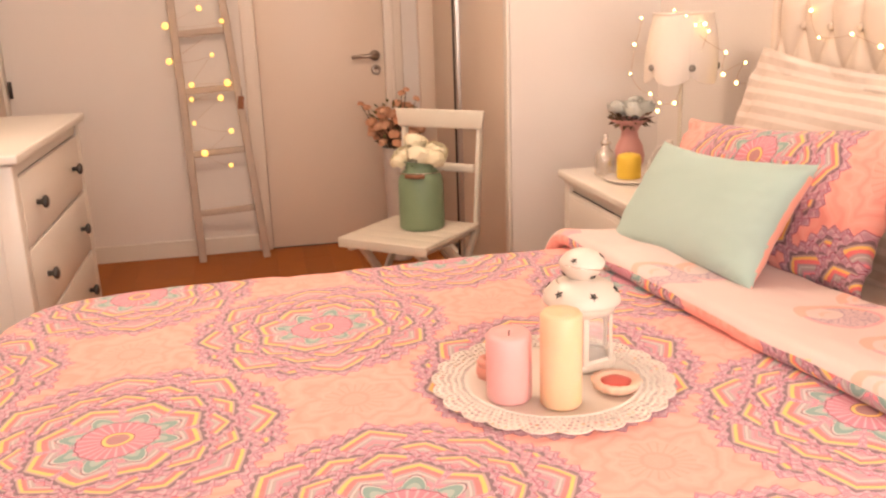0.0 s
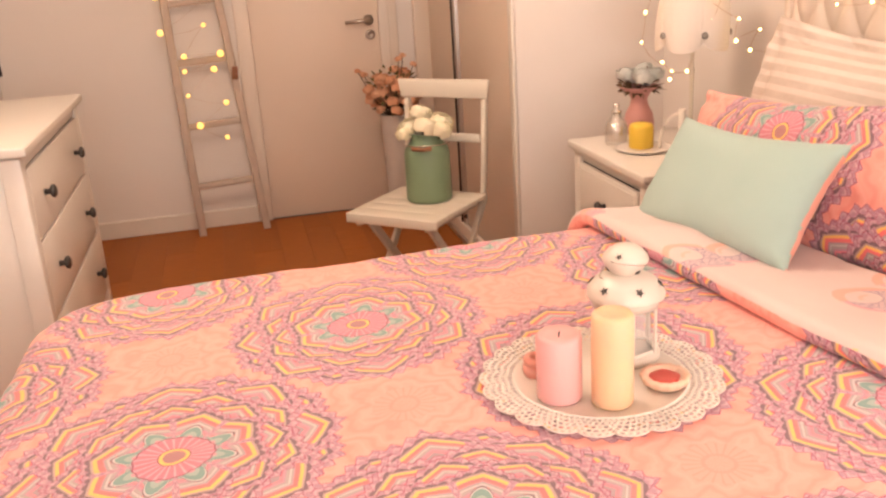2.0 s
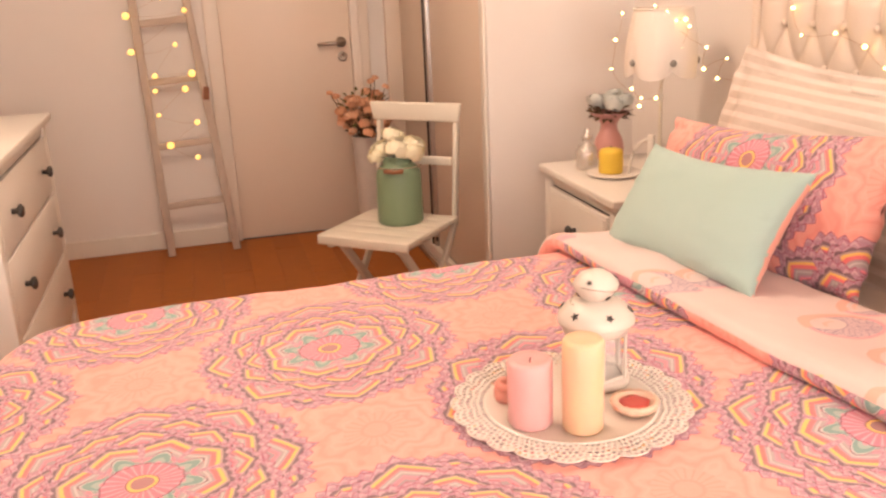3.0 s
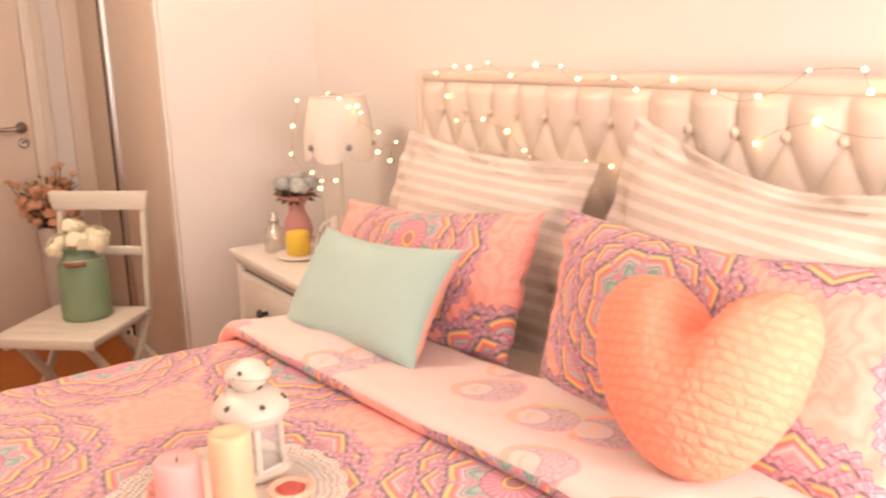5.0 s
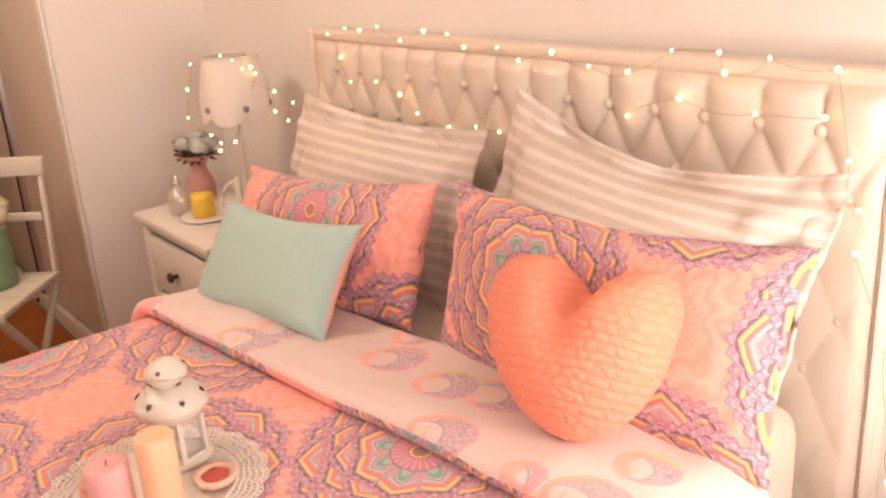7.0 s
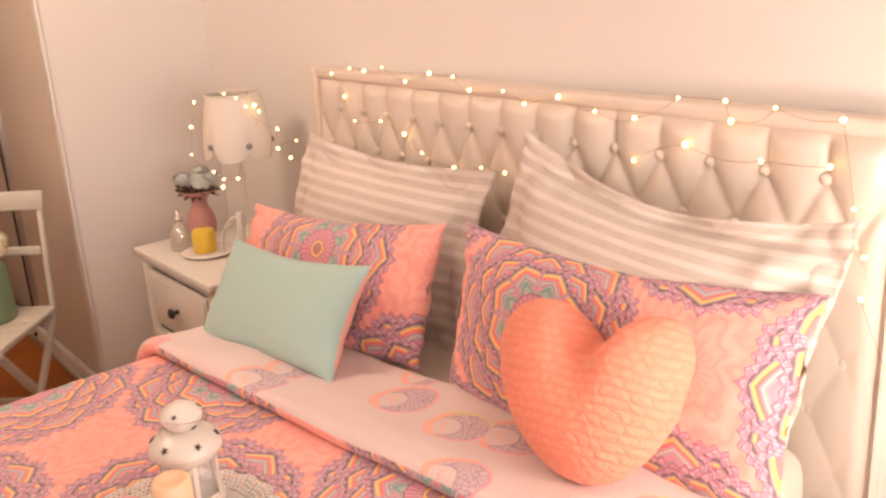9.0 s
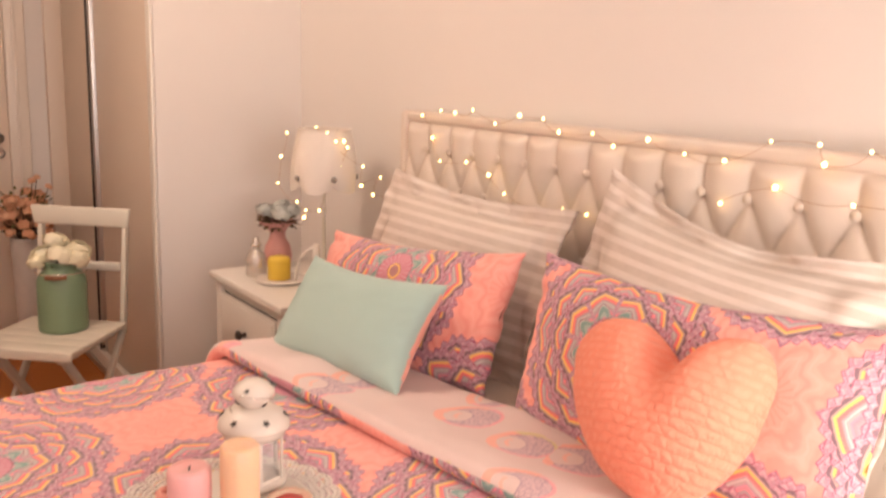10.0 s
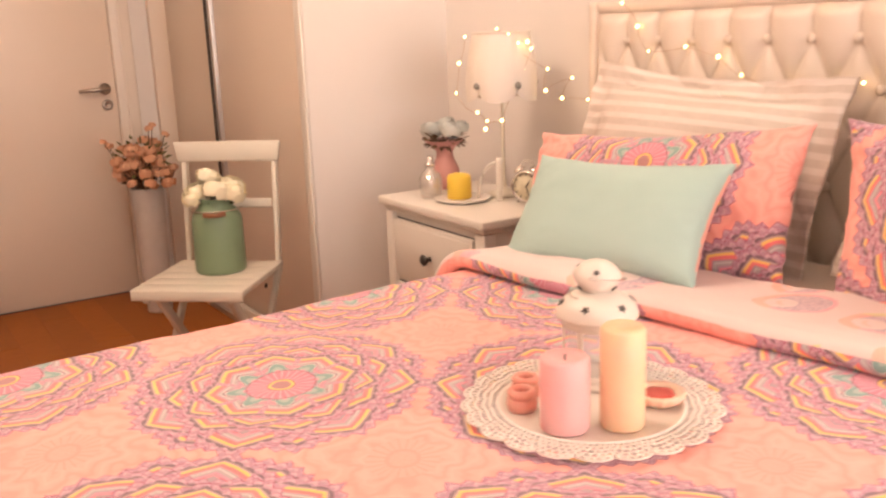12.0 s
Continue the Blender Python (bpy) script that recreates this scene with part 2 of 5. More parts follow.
    # drop-shaped leaves round a rayed disc
    spark = both(m("GREATER_THAN", saw(8, 0.5, th), 0.72), both(m("GREATER_THAN", r, 0.13), m("LESS_THAN", r, 0.185)))
    colour = n.mix(spark, colour, (0.88, 0.3, 0.26))
    leaf = petal(8, 0.0, 0.192, 0.115, 1.7)
    drop = n.ramp(m("DIVIDE", leaf, 0.2), [(0.0, dusk), (0.025, silver), (0.06, TEAL), (0.2, (0.36, 0.47, 0.43)), (0.32, (0.75, 0.3, 0.36))], True)
    colour = n.mix(both(m("GREATER_THAN", leaf, 0.0), m("LESS_THAN", leaf, 0.2)), colour, drop)
    rays = n.mix(m("GREATER_THAN", saw(24, 0.0, th), 0.72), (0.6, 0.21, 0.28), (0.66, 0.4, 0.46))
    wave = m("ADD", r, m("MULTIPLY", saw(16, 0.0, th), 0.006))
    colour = n.mix(m("LESS_THAN", wave, 0.122), colour, (0.3, 0.08, 0.13))
    colour = n.mix(m("LESS_THAN", wave, 0.117), colour, rays)
    for edge, tone in ((0.048, (0.3, 0.1, 0.12)), (0.044, YELLOW), (0.033, (0.42, 0.2, 0.2))):
        colour = n.mix(m("LESS_THAN", r, edge), colour, tone)
    n.base(n.mix(m("MULTIPLY", n.noise(160, 2), 0.1), colour, (0.92, 0.5, 0.42)))
    n.bsdf.inputs["Sheen Weight"].default_value = 0.2
    return n.bump(n.noise(30, 4), 0.5, 0.005).mat


def reverse_cloth():
    """Pale pink cotton strewn with ringed motifs; UV in metres."""
    n = Nodes("pale_pink_print_cotton", 0.82)
    m = n.math
    uv = n.coords("UV")
    scale = 6.9
    vor = n.tree.nodes.new("ShaderNodeTexVoronoi")
    vor.inputs["Scale"].default_value, vor.inputs["Randomness"].default_value = scale, 0.55
    n.put(vor.inputs["Vector"], n.stretch(uv, (1.0, 1.0, 0.0)))
    d, rnd = vor.outputs["Distance"], vor.outputs["Color"]
    ra = n.split(rnd)[0]
    size = m("MULTIPLY_ADD", ra, 0.12, 0.3)
    ring = m("SUBTRACT", d, size)
    pale = n.mix(n.noise(9, 3), (0.72, 0.56, 0.515), (0.78, 0.62, 0.575))
    local = n.tree.nodes.new("ShaderNodeVectorMath")
    local.operation = "SUBTRACT"
    n.put(local.inputs[0], uv), n.put(local.inputs[1], vor.outputs["Position"])
    lx, ly, _ = n.split(local.outputs[0])
    lx, ly = m("MULTIPLY", lx, scale), m("MULTIPLY", ly, scale)
    # a lace crescent: inside the ring, outside a smaller circle set to one side
    bite = m("SQRT", m("ADD", m("POWER", m("ADD", lx, 0.13), 2.0), m("POWER", m("SUBTRACT", ly, 0.16), 2.0)))
    cut = m("GREATER_THAN", bite, 0.24)
    lace = n.mix(m("GREATER_THAN", n.voronoi(95, uv, "DISTANCE_TO_EDGE"), 0.07), (0.4, 0.26, 0.34), (0.68, 0.48, 0.5))
    inside = m("LESS_THAN", ring, 0.0)
    colour = n.mix(m("MULTIPLY", inside, m("MULTIPLY", cut, 0.85)), pale, lace)
    thin = m("MULTIPLY", inside, m("LESS_THAN", m("ABSOLUTE", m("SUBTRACT", bite, 0.24)), 0.009))
    colour = n.mix(m("MULTIPLY", thin, 0.8), colour, (0.42, 0.28, 0.36))
    # the ring is pink on the lace side, olive at its head and brushed peach opposite
    arc = n.mix(m("GREATER_THAN", ly, 0.06), (0.88, 0.36, 0.4), (0.92, 0.42, 0.3))
    arc = n.mix(m("MULTIPLY", m("GREATER_THAN", lx, 0.2), m("LESS_THAN", ra, 0.6)), arc, (0.7, 0.6, 0.25))
    brush = m("MULTIPLY_ADD", m("GREATER_THAN", ly, 0.06), m("MULTIPLY", n.noise(14, 2, uv), 0.06), 0.022)
    colour = n.mix(m("MULTIPLY", m("LESS_THAN", m("ABSOLUTE", ring), brush), 0.75), colour, arc)
    streak = m("MULTIPLY", m("LESS_THAN", m("ABSOLUTE", m("SUBTRACT", d, 0.21)), 0.02), m("MULTIPLY", m("GREATER_THAN", ly, 0.04), m("LESS_THAN", lx, 0.02)))
    colour = n.mix(m("MULTIPLY", streak, 0.6), colour, (0.92, 0.46, 0.34))
    n.base(colour)
    n.bsdf.inputs["Sheen Weight"].default_value = 0.2
    return n.bump(n.noise(22, 4), 0.3, 0.004).mat


def striped_cloth():
    n = Nodes("striped_linen", 0.85)
    m = n.math
    u, v, _ = n.split(n.coords("UV"))
    f = m("FRACT", m("ADD", m("MULTIPLY", v, 33.0), m("MULTIPLY", n.noise(3, 2, n.coords("UV")), 0.25)))
    n.base(n.mix(n.noise(40, 3), n.ramp(f, [(0.0, (0.55, 0.46, 0.39)), (0.48, (0.55, 0.46, 0.39)), (0.58, (0.8, 0.72, 0.66)), (0.92, (0.8, 0.72, 0.66)), (1.0, (0.55, 0.46, 0.39))]), (0.7, 0.6, 0.52)))
    n.tree.nodes["Mix"].inputs[0].default_value = 0.5
    weave = m("SINE", m("MULTIPLY", u, 2400.0))
    return n.bump(m("ADD", m("MULTIPLY", weave, 0.2), n.noise(20, 4)), 0.3, 0.004).mat


def plush():
    """Long-pile fleece pressed into staggered rows of small tufts."""
    n = Nodes("coral_plush", 0.95, 0.0)
    m = n.math
    x, y, _ = n.split(n.coords())
    drift = n.noise(16, 2)
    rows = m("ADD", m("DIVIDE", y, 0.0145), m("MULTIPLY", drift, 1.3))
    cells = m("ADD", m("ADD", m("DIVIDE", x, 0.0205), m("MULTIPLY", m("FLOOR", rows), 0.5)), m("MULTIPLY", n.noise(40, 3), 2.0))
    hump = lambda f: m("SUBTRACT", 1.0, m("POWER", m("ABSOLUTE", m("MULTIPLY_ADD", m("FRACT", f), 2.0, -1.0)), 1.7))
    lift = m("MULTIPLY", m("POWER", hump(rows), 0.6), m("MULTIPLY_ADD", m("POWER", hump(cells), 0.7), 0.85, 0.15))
    # hollows between the tufts take a deeper coral, painting in their shade
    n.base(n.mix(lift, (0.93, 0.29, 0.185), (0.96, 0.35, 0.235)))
    n.bsdf.inputs["Sheen Weight"].default_value, n.bsdf.inputs["Sheen Roughness"].default_value = 0.35, 0.5
    n.bsdf.inputs["Sheen Tint"].default_value = (1.0, 0.62, 0.48, 1)
    return n.bump(m("ADD", m("MULTIPLY", n.noise(150, 5), 0.9), lift), 0.5, 0.006).mat


MANDALA, REVERSE, STRIPES, PLUSH = mandala_cloth(), reverse_cloth(), striped_cloth(), plush()
PEACH_BACK = woven("peach_satin_cotton", (0.88, 0.42, 0.32), 900, 0.06)
MINT = woven("mint_satin_cotton", (0.43, 0.585, 0.53), 900, 0.06)
SHEET = woven("cream_cotton_sheet", (0.72, 0.6, 0.5), 700, 0.08)
UPHOLSTERY = painted("ivory_leatherette", (0.75, 0.645, 0.555), 0.38, 8, 0.07, 0.1, 220)
SHADE = woven("white_lampshade_cloth", (0.8, 0.72, 0.64), 500, 0.05)


def petals_mat(name, a, b, rough=0.75):
    n = Nodes(name, rough)
    rnd = n.tree.nodes.new("ShaderNodeObjectInfo").outputs["Random"]
    n.base(n.mix(n.math("MULTIPLY_ADD", rnd, 0.5, n.math("MULTIPLY", n.noise(45, 2), 0.5)), a, b))
    return n.bump(n.noise(80, 3), 0.2, 0.002).mat


ROSE_WHITE = petals_mat("ivory_petals", (0.84, 0.75, 0.52), (0.88, 0.81, 0.62))
ROSE_SAGE = petals_mat("sage_grey_petals", (0.4, 0.43, 0.41), (0.68, 0.67, 0.62))
DRIED = petals_mat("dried_peach_petals", (0.66, 0.3, 0.16), (0.84, 0.54, 0.36))
LEAVES = petals_mat("olive_leaves", (0.07, 0.08, 0.025), (0.22, 0.17, 0.06))
STEMS = painted("brown_stems", (0.14, 0.08, 0.04), 0.8)

# ---- building helpers ----


def link(name, bm, mat, parent=None, label="", smooth=True, m=None):
    me = bpy.data.meshes.new(name)
    bmesh.ops.recalc_face_normals(bm, faces=bm.faces)
    bm.to_mesh(me)
    bm.free()
    me.materials.append(mat)
    if smooth:
        me.polygons.foreach_set("use_smooth", [True] * len(me.polygons))
    ob = new(name, me)
    if parent:
        ob.parent = parent
    if m is not None:
        ob.matrix_local = m
    if label:
        ob["label"] = label
    return ob


def part(name, bm, mat, parent, label="", smooth=True, m=None):
    return link(name, bm, mat, parent, label, smooth, m)


def thing(name, m, label, category, group=""):
    ob = new(name)
    ob.empty_display_size = 0.05
    ob.matrix_world = m
    return tagged(ob, label, category, group)


def box(x0, x1, y0, y1, z0, z1, bevel=0.0, seg=2, bm=None):
    bm = bm or bmesh.new()
    made = bmesh.ops.create_cube(bm, size=1.0, matrix=Matrix.Translation(((x0 + x1) / 2, (y0 + y1) / 2, (z0 + z1) / 2)) @ Matrix.Diagonal((x1 - x0, y1 - y0, z1 - z0, 1)))
    if bevel:
        edges = list({e for v in made["verts"] for e in v.link_edges})
        bmesh.ops.bevel(bm, geom=edges, offset=bevel, segments=seg, affect="EDGES", profile=0.5)
    return bm


def lathe(profile, seg=32, bm=None, at=(0, 0, 0), wobble=None):
    """A turned body from (radius, height) pairs."""
    bm = bm or bmesh.new()
    rings = []
    for r, z in profile:
        if r < 1e-5:
            rings.append([bm.verts.new((at[0], at[1], at[2] + z))])
        else:
            rings.append([])
            for i in range(seg):
                a = 2 * math.pi * i / seg
                k = wobble(a, z) if wobble else 1.0
                rings[-1].append(bm.verts.new((at[0] + r * k * math.cos(a), at[1] + r * k * math.sin(a), at[2] + z)))
    for a, b in zip(rings, rings[1:]):
        for i in range(seg):
            j = (i + 1) % seg
            if len(a) == 1 and len(b) > 1:
                bm.faces.new((a[0], b[i], b[j]))
            elif len(b) == 1 and len(a) > 1:
                bm.faces.new((a[i], a[j], b[0]))
            elif len(a) > 1:
                bm.faces.new((a[i], a[j], b[j], b[i]))
    return bm


def tube(points, radius, seg=8, bm=None, close=False):
    """A round bar along points; radius may be a list."""
    bm = bm or bmesh.new()
    pts = [Vector(p) for p in points]
    rings = []
    for i, p in enumerate(pts):
        a = pts[(i - 1) % len(pts)] if close or i else p
        b = pts[(i + 1) % len(pts)] if close or i < len(pts) - 1 else p
        d = (b - a).normalized()
        side = d.cross(Vector((0.02, 0.05, 1)) if abs(d.z) < 0.9 else Vector((1, 0.1, 0))).normalized()
        up = side.cross(d)
        r = radius[i] if isinstance(radius, (list, tuple)) else radius
        rings.append([bm.verts.new(p + r * (math.cos(2 * math.pi * k / seg) * side + math.sin(2 * math.pi * k / seg) * up)) for k in range(seg)])
    pairs = list(zip(rings, rings[1:])) + ([(rings[-1], rings[0])] if close else [])
    for a, b in pairs:
        for k in range(seg):
            bm.faces.new((a[k], a[(k + 1) % seg], b[(k + 1) % seg], b[k]))
    if not close:
        bm.faces.new(rings[0]), bm.faces.new(rings[-1])
    return bm


def bar(a, b, w, t, bevel=0.003, side=(0, 1, 0)):
    """A flat bar from a to b, w wide along side, t thick."""
    a, b = Vector(a), Vector(b)
    d = (b - a).normalized()
    s = (Vector(side) - d * d.dot(Vector(side))).normalized()
    u = d.cross(s)
    bm = box(-w / 2, w / 2, -t / 2, t / 2, 0, (b - a).length, bevel)
    m = Matrix.Translation(a) @ Matrix((s, u, d)).transposed().to_4x4()
    bmesh.ops.transform(bm, matrix=m, verts=bm.verts)
    return bm


def sheet(fn, us, vs, uvfn=None, bm=None):
    """A surface fn(u, v) over two lists of values."""
    bm = bm or bmesh.new()
    lay = bm.loops.layers.uv.verify() if uvfn else None
    vv = [[bm.verts.new(fn(u, v)) for v in vs] for u in us]
    for i in range(len(us) - 1):
        for j in range(len(vs) - 1):
            f = bm.faces.new((vv[i][j], vv[i + 1][j], vv[i + 1][j + 1], vv[i][j + 1]))
            if lay:
                for loop, (a, b) in zip(f.loops, ((i, j), (i + 1, j), (i + 1, j + 1), (i, j + 1))):
                    loop[lay].uv = uvfn(us[a], vs[b])
    return bm


def steps(a, b, n):
    return [a + (b - a) * i / n for i in range(n + 1)]


def wob(x, y, z=0.0):
    return noise.noise(Vector((x, y, z)))


# ---- the room ----
EAST, WEST, NORTH, SOUTH, HIGH, PIER, CLOSET = 2.02, -0.46, 4.72, -1.6, 2.5, 3.08, 1.5


def setting(name, bm, mat, label, category):
    ob = link(name, bm, mat, None, "", False)
    return tagged(ob, label, category, kind="structure")


setting("wall_east", box(EAST, EAST + 0.12, SOUTH, PIER, 0, HIGH), WALL_PAINT, "smooth pinkish white painted wall behind the headboard", "wall")
setting("wall_pier", box(CLOSET - 0.005, EAST + 0.12, PIER, PIER + 0.04, 0, HIGH), WALL_PAINT, "white painted wall beside the built-in wardrobe", "wall")
setting("wall_west", box(WEST - 0.12, WEST, SOUTH, NORTH, 0, HIGH), WALL_PAINT, "smooth pinkish white painted wall behind the chest", "wall")
bm = box(WEST - 0.12, 0.63, NORTH, NORTH + 0.12, 0, HIGH)
box(1.41, EAST + 0.12, NORTH, NORTH + 0.12, 0, HIGH, bm=bm)
box(0.63, 1.41, NORTH, NORTH + 0.12, 2.1, HIGH, bm=bm)
setting("wall_north", bm, WALL_PAINT, "pinkish white painted wall with a door opening", "wall")
bm = box(WEST - 0.12, -0.1, SOUTH - 0.12, SOUTH, 0, HIGH)
box(1.5, EAST + 0.12, SOUTH - 0.12, SOUTH, 0, HIGH, bm=bm)
box(-0.1, 1.5, SOUTH - 0.12, SOUTH, 0, 0.9, bm=bm)
box(-0.1, 1.5, SOUTH - 0.12, SOUTH, 2.15, HIGH, bm=bm)
setting("wall_south", bm, WALL_PAINT, "pinkish white painted wall with a window opening", "wall")
setting("ceiling", box(WEST - 0.12, EAST + 0.12, SOUTH - 0.12, NORTH + 0.12, HIGH, HIGH + 0.1), CEILING_PAINT, "plain white painted ceiling over the room", "ceiling")
floor = setting("floor", box(WEST - 0.12, EAST + 0.12, SOUTH - 0.12, NORTH + 0.12, -0.12, -0.014), DARK_GAP, "warm brown oak plank floor", "floor")

# skirting boards
for name, b in (("baseboard_1", (WEST, 0.63, NORTH - 0.016, NORTH)), ("baseboard_2", (CLOSET, EAST, PIER - 0.016, PIER)), ("baseboard_3", (EAST - 0.016, EAST, SOUTH, PIER - 0.016)), ("baseboard_4", (WEST, WEST + 0.016, SOUTH, 3.7))):
    setting(name, box(*b, 0, 0.085, 0.004), WHITE_PAINT, "white painted wooden skirting board along the wall", "baseboard")

# door in the north wall
door = tagged(new("door_1"), "closed smooth white door with satin metal lever handle", "door", kind="structure")
door.matrix_world = pose(0.7, NORTH, 0)
part("door_leaf", box(0.0008, 0.6192, 0.012, 0.05, 0.001, 2.034, 0.0025), DOOR_PAINT, door)
part("door_back", box(-0.01, 0.63, 0.07, 0.09, 0.0, 2.05), DOOR_PAINT, door)
for name, b in (("jamb", (-0.07, 0.0, -0.018, 0.1, 0, 2.1)), ("jamb", (0.62, 0.71, -0.018, 0.1, 0, 2.1)), ("head", (0.0, 0.62, -0.018, 0.1, 2.035, 2.1))):
    part(name, box(*b, 0.006), FRAME_PAINT, door)
part("frame_bead", box(0.655, 0.668, -0.026, -0.016, 0, 2.1, 0.003), FRAME_PAINT, door)
handle = part("door_handle", lathe([(0, 0), (0.026, 0), (0.026, 0.008), (0.012, 0.01), (0.011, 0.05), (0, 0.052)], 20), HANDLE_METAL, door, "satin nickel lever handle", m=pose(0.572, 0.012, 0.945, 90))
part("lever", tube([(0, 0.0, 0.045), (-0.03, 0.0, 0.048), (-0.12, -0.004, 0.046)], [0.01, 0.01, 0.008], 10), HANDLE_METAL, handle)
part("key_plate", lathe([(0, 0), (0.024, 0), (0.024, 0.009), (0.008, 0.01), (0.008, 0.006), (0, 0.006)], 20), HANDLE_METAL, door, "round satin nickel key plate", m=pose(0.575, 0.012, 0.875, 90))

# second door, in the west wall beside the corner
door2 = tagged(new("door_2"), "closed white door with small dark hinges", "door", kind="structure")
door2.matrix_world = pose(WEST, 3.8, 0)
part("door_leaf", box(0.0, 0.014, 0.06, 0.84, 0.006, 2.03, 0.003), DOOR_PAINT, door2)
part("jamb", box(0.0, 0.022, 0.845, 0.905, 0, 2.1, 0.005), WHITE_PAINT, door2)
part("jamb", box(0.0, 0.022, -0.005, 0.055, 0, 2.1, 0.005), WHITE_PAINT, door2)
part("head", box(0.0, 0.022, 0.055, 0.845, 2.035, 2.1, 0.005), WHITE_PAINT, door2)
for z in (0.25, 0.866, 1.75):
    part("hinge", lathe([(0, 0), (0.009, 0), (0.009, 0.075), (0, 0.075)], 12), DARK_KNOB, door2, "dark metal hinge", m=pose(0.035, 0.885, z - 0.04))

# built-in wardrobe with sliding doors
wardrobe = tagged(new("built_in_wardrobe"), "built-in wardrobe with two dusty pink sliding doors", "wardrobe", kind="structure")
wardrobe.matrix_world = pose(CLOSET, PIER, 0)
part("sliding_door", box(0.03, 0.055, 0.05, 0.9, 0.03, 2.4, 0.002), WARDROBE, wardrobe)
part("sliding_door", box(0.065, 0.09, 0.84, 1.63, 0.03, 2.4, 0.002), WARDROBE, wardrobe)
part("door_profile", box(0.012, 0.06, 0.875, 0.905, 0.03, 2.4, 0.004), ALU, wardrobe, "brushed aluminium grip profile")
part("brush_seal", box(0.009, 0.064, 0.906, 0.928, 0.03, 2.4), DARK_GAP, wardrobe, "dark brush seal")
part("plinth", box(0.004, 0.026, 0.052, 1.59, 0.028, 0.085, 0.003), WHITE_PAINT, wardrobe)
part("floor_track", box(-0.004, 0.1, 0.05, 1.64, 0, 0.028, 0.004), ALU, wardrobe, "aluminium floor track")
part("side_trim", box(-0.012, 0.1, 0.041, 0.05, 0, HIGH, 0.003), WHITE_PAINT, wardrobe)
part("side_trim", box(-0.018, -0.006, -0.004, 0.04, 0, HIGH, 0.003), WHITE_PAINT, wardrobe)
part("side_trim", box(-0.01, 0.1, 1.6, 1.639, 0.03, HIGH, 0.003), WARDROBE, wardrobe)
part("top_panel", box(0.0, 0.1, 0.05, 1.6, 2.4, HIGH, 0.002), WHITE_PAINT, wardrobe)
setting("wardrobe_back", box(CLOSET + 0.11, EAST + 0.12, PIER + 0.04, NORTH, 0, HIGH), WALL_PAINT, "plain closed body of the built-in wardrobe", "wardrobe")

# unseen window, added behind the camera round the daylight fill
window = tagged(new("added_window"), "added unseen window with white frame and two panes", "window", kind="structure")
window.matrix_world = pose(0.7, SOUTH - 0.06, 1.525)
for b in ((-0.8, 0.8, -0.03, 0.03, 0.575, 0.625), (-0.8, 0.8, -0.03, 0.03, -0.625, -0.575), (-0.8, -0.75, -0.03, 0.03, -0.575, 0.575), (0.75, 0.8, -0.03, 0.03, -0.575, 0.575), (-0.025, 0.025, -0.03, 0.03, -0.575, 0.575)):
    part("window_frame", box(*b, 0.004), WHITE_PAINT, window)
for x in (-0.3875, 0.3875):
    part("pane", box(x - 0.36, x + 0.36, -0.004, 0.004, -0.574, 0.574), GLASS, window).visible_shadow = False

# unseen pendant, added to carry the ambient ceiling bulb
fitting = thing("added_ceiling_light", pose(CEILING_AT[0], CEILING_AT[1], HIGH), "added unseen white pendant light on a short cord", "lamp")
part("ceiling_plate", lathe([(0, 0), (0.06, 0), (0.06, -0.01), (0.03, -0.03), (0, -0.03)], 32), WHITE_PAINT, fitting)
part("cord", tube([(0, 0, -0.03), (0, 0, -0.11)], 0.004, 8), WHITE_PAINT, fitting)
part("bulb", lathe([(0, -0.11), (0.012, -0.112), (0.024, -0.13), (0.03, -0.15), (0.024, -0.17), (0, -0.18)], 20), GLOBE, fitting, "lit white bulb")

# ---- the bed ----
BED_TOP = 0.658
bed = thing("bed", pose(1.08, 1.3, 0), "double bed with a deep-buttoned ivory headboard", "bed")


def bed_part(name, bm, mat, label="", smooth=True):
    bmesh.ops.translate(bm, vec=(-1.08, -1.3, 0), verts=bm.verts)
    return part(name, bm, mat, bed, label, smooth)


bed_part("bed_base", box(0.26, 1.93, 0.82, 1.9, 0.08, 0.36, 0.02), UPHOLSTERY, "", False)
bed_part("mattress", box(0.25, 1.93, 0.765, 1.9, 0.36, BED_TOP - 0.004, 0.05, 4), SHEET, "cream fitted sheet over the mattress")
for x in (0.34, 1.85):
    for y in (0.9, 1.82):
        bed_part("leg", lathe([(0, 0), (0.025, 0), (0.03, 0.08), (0, 0.08)], 16, at=(x, y, 0)), DARK_KNOB)

HB_L, HB_R, HB_TOP, HB_FRONT, ROW_Z, PITCH, ROWS_APART = 2.318, 0.68, 1.2, 1.945, 1.1, 0.1055, 0.2


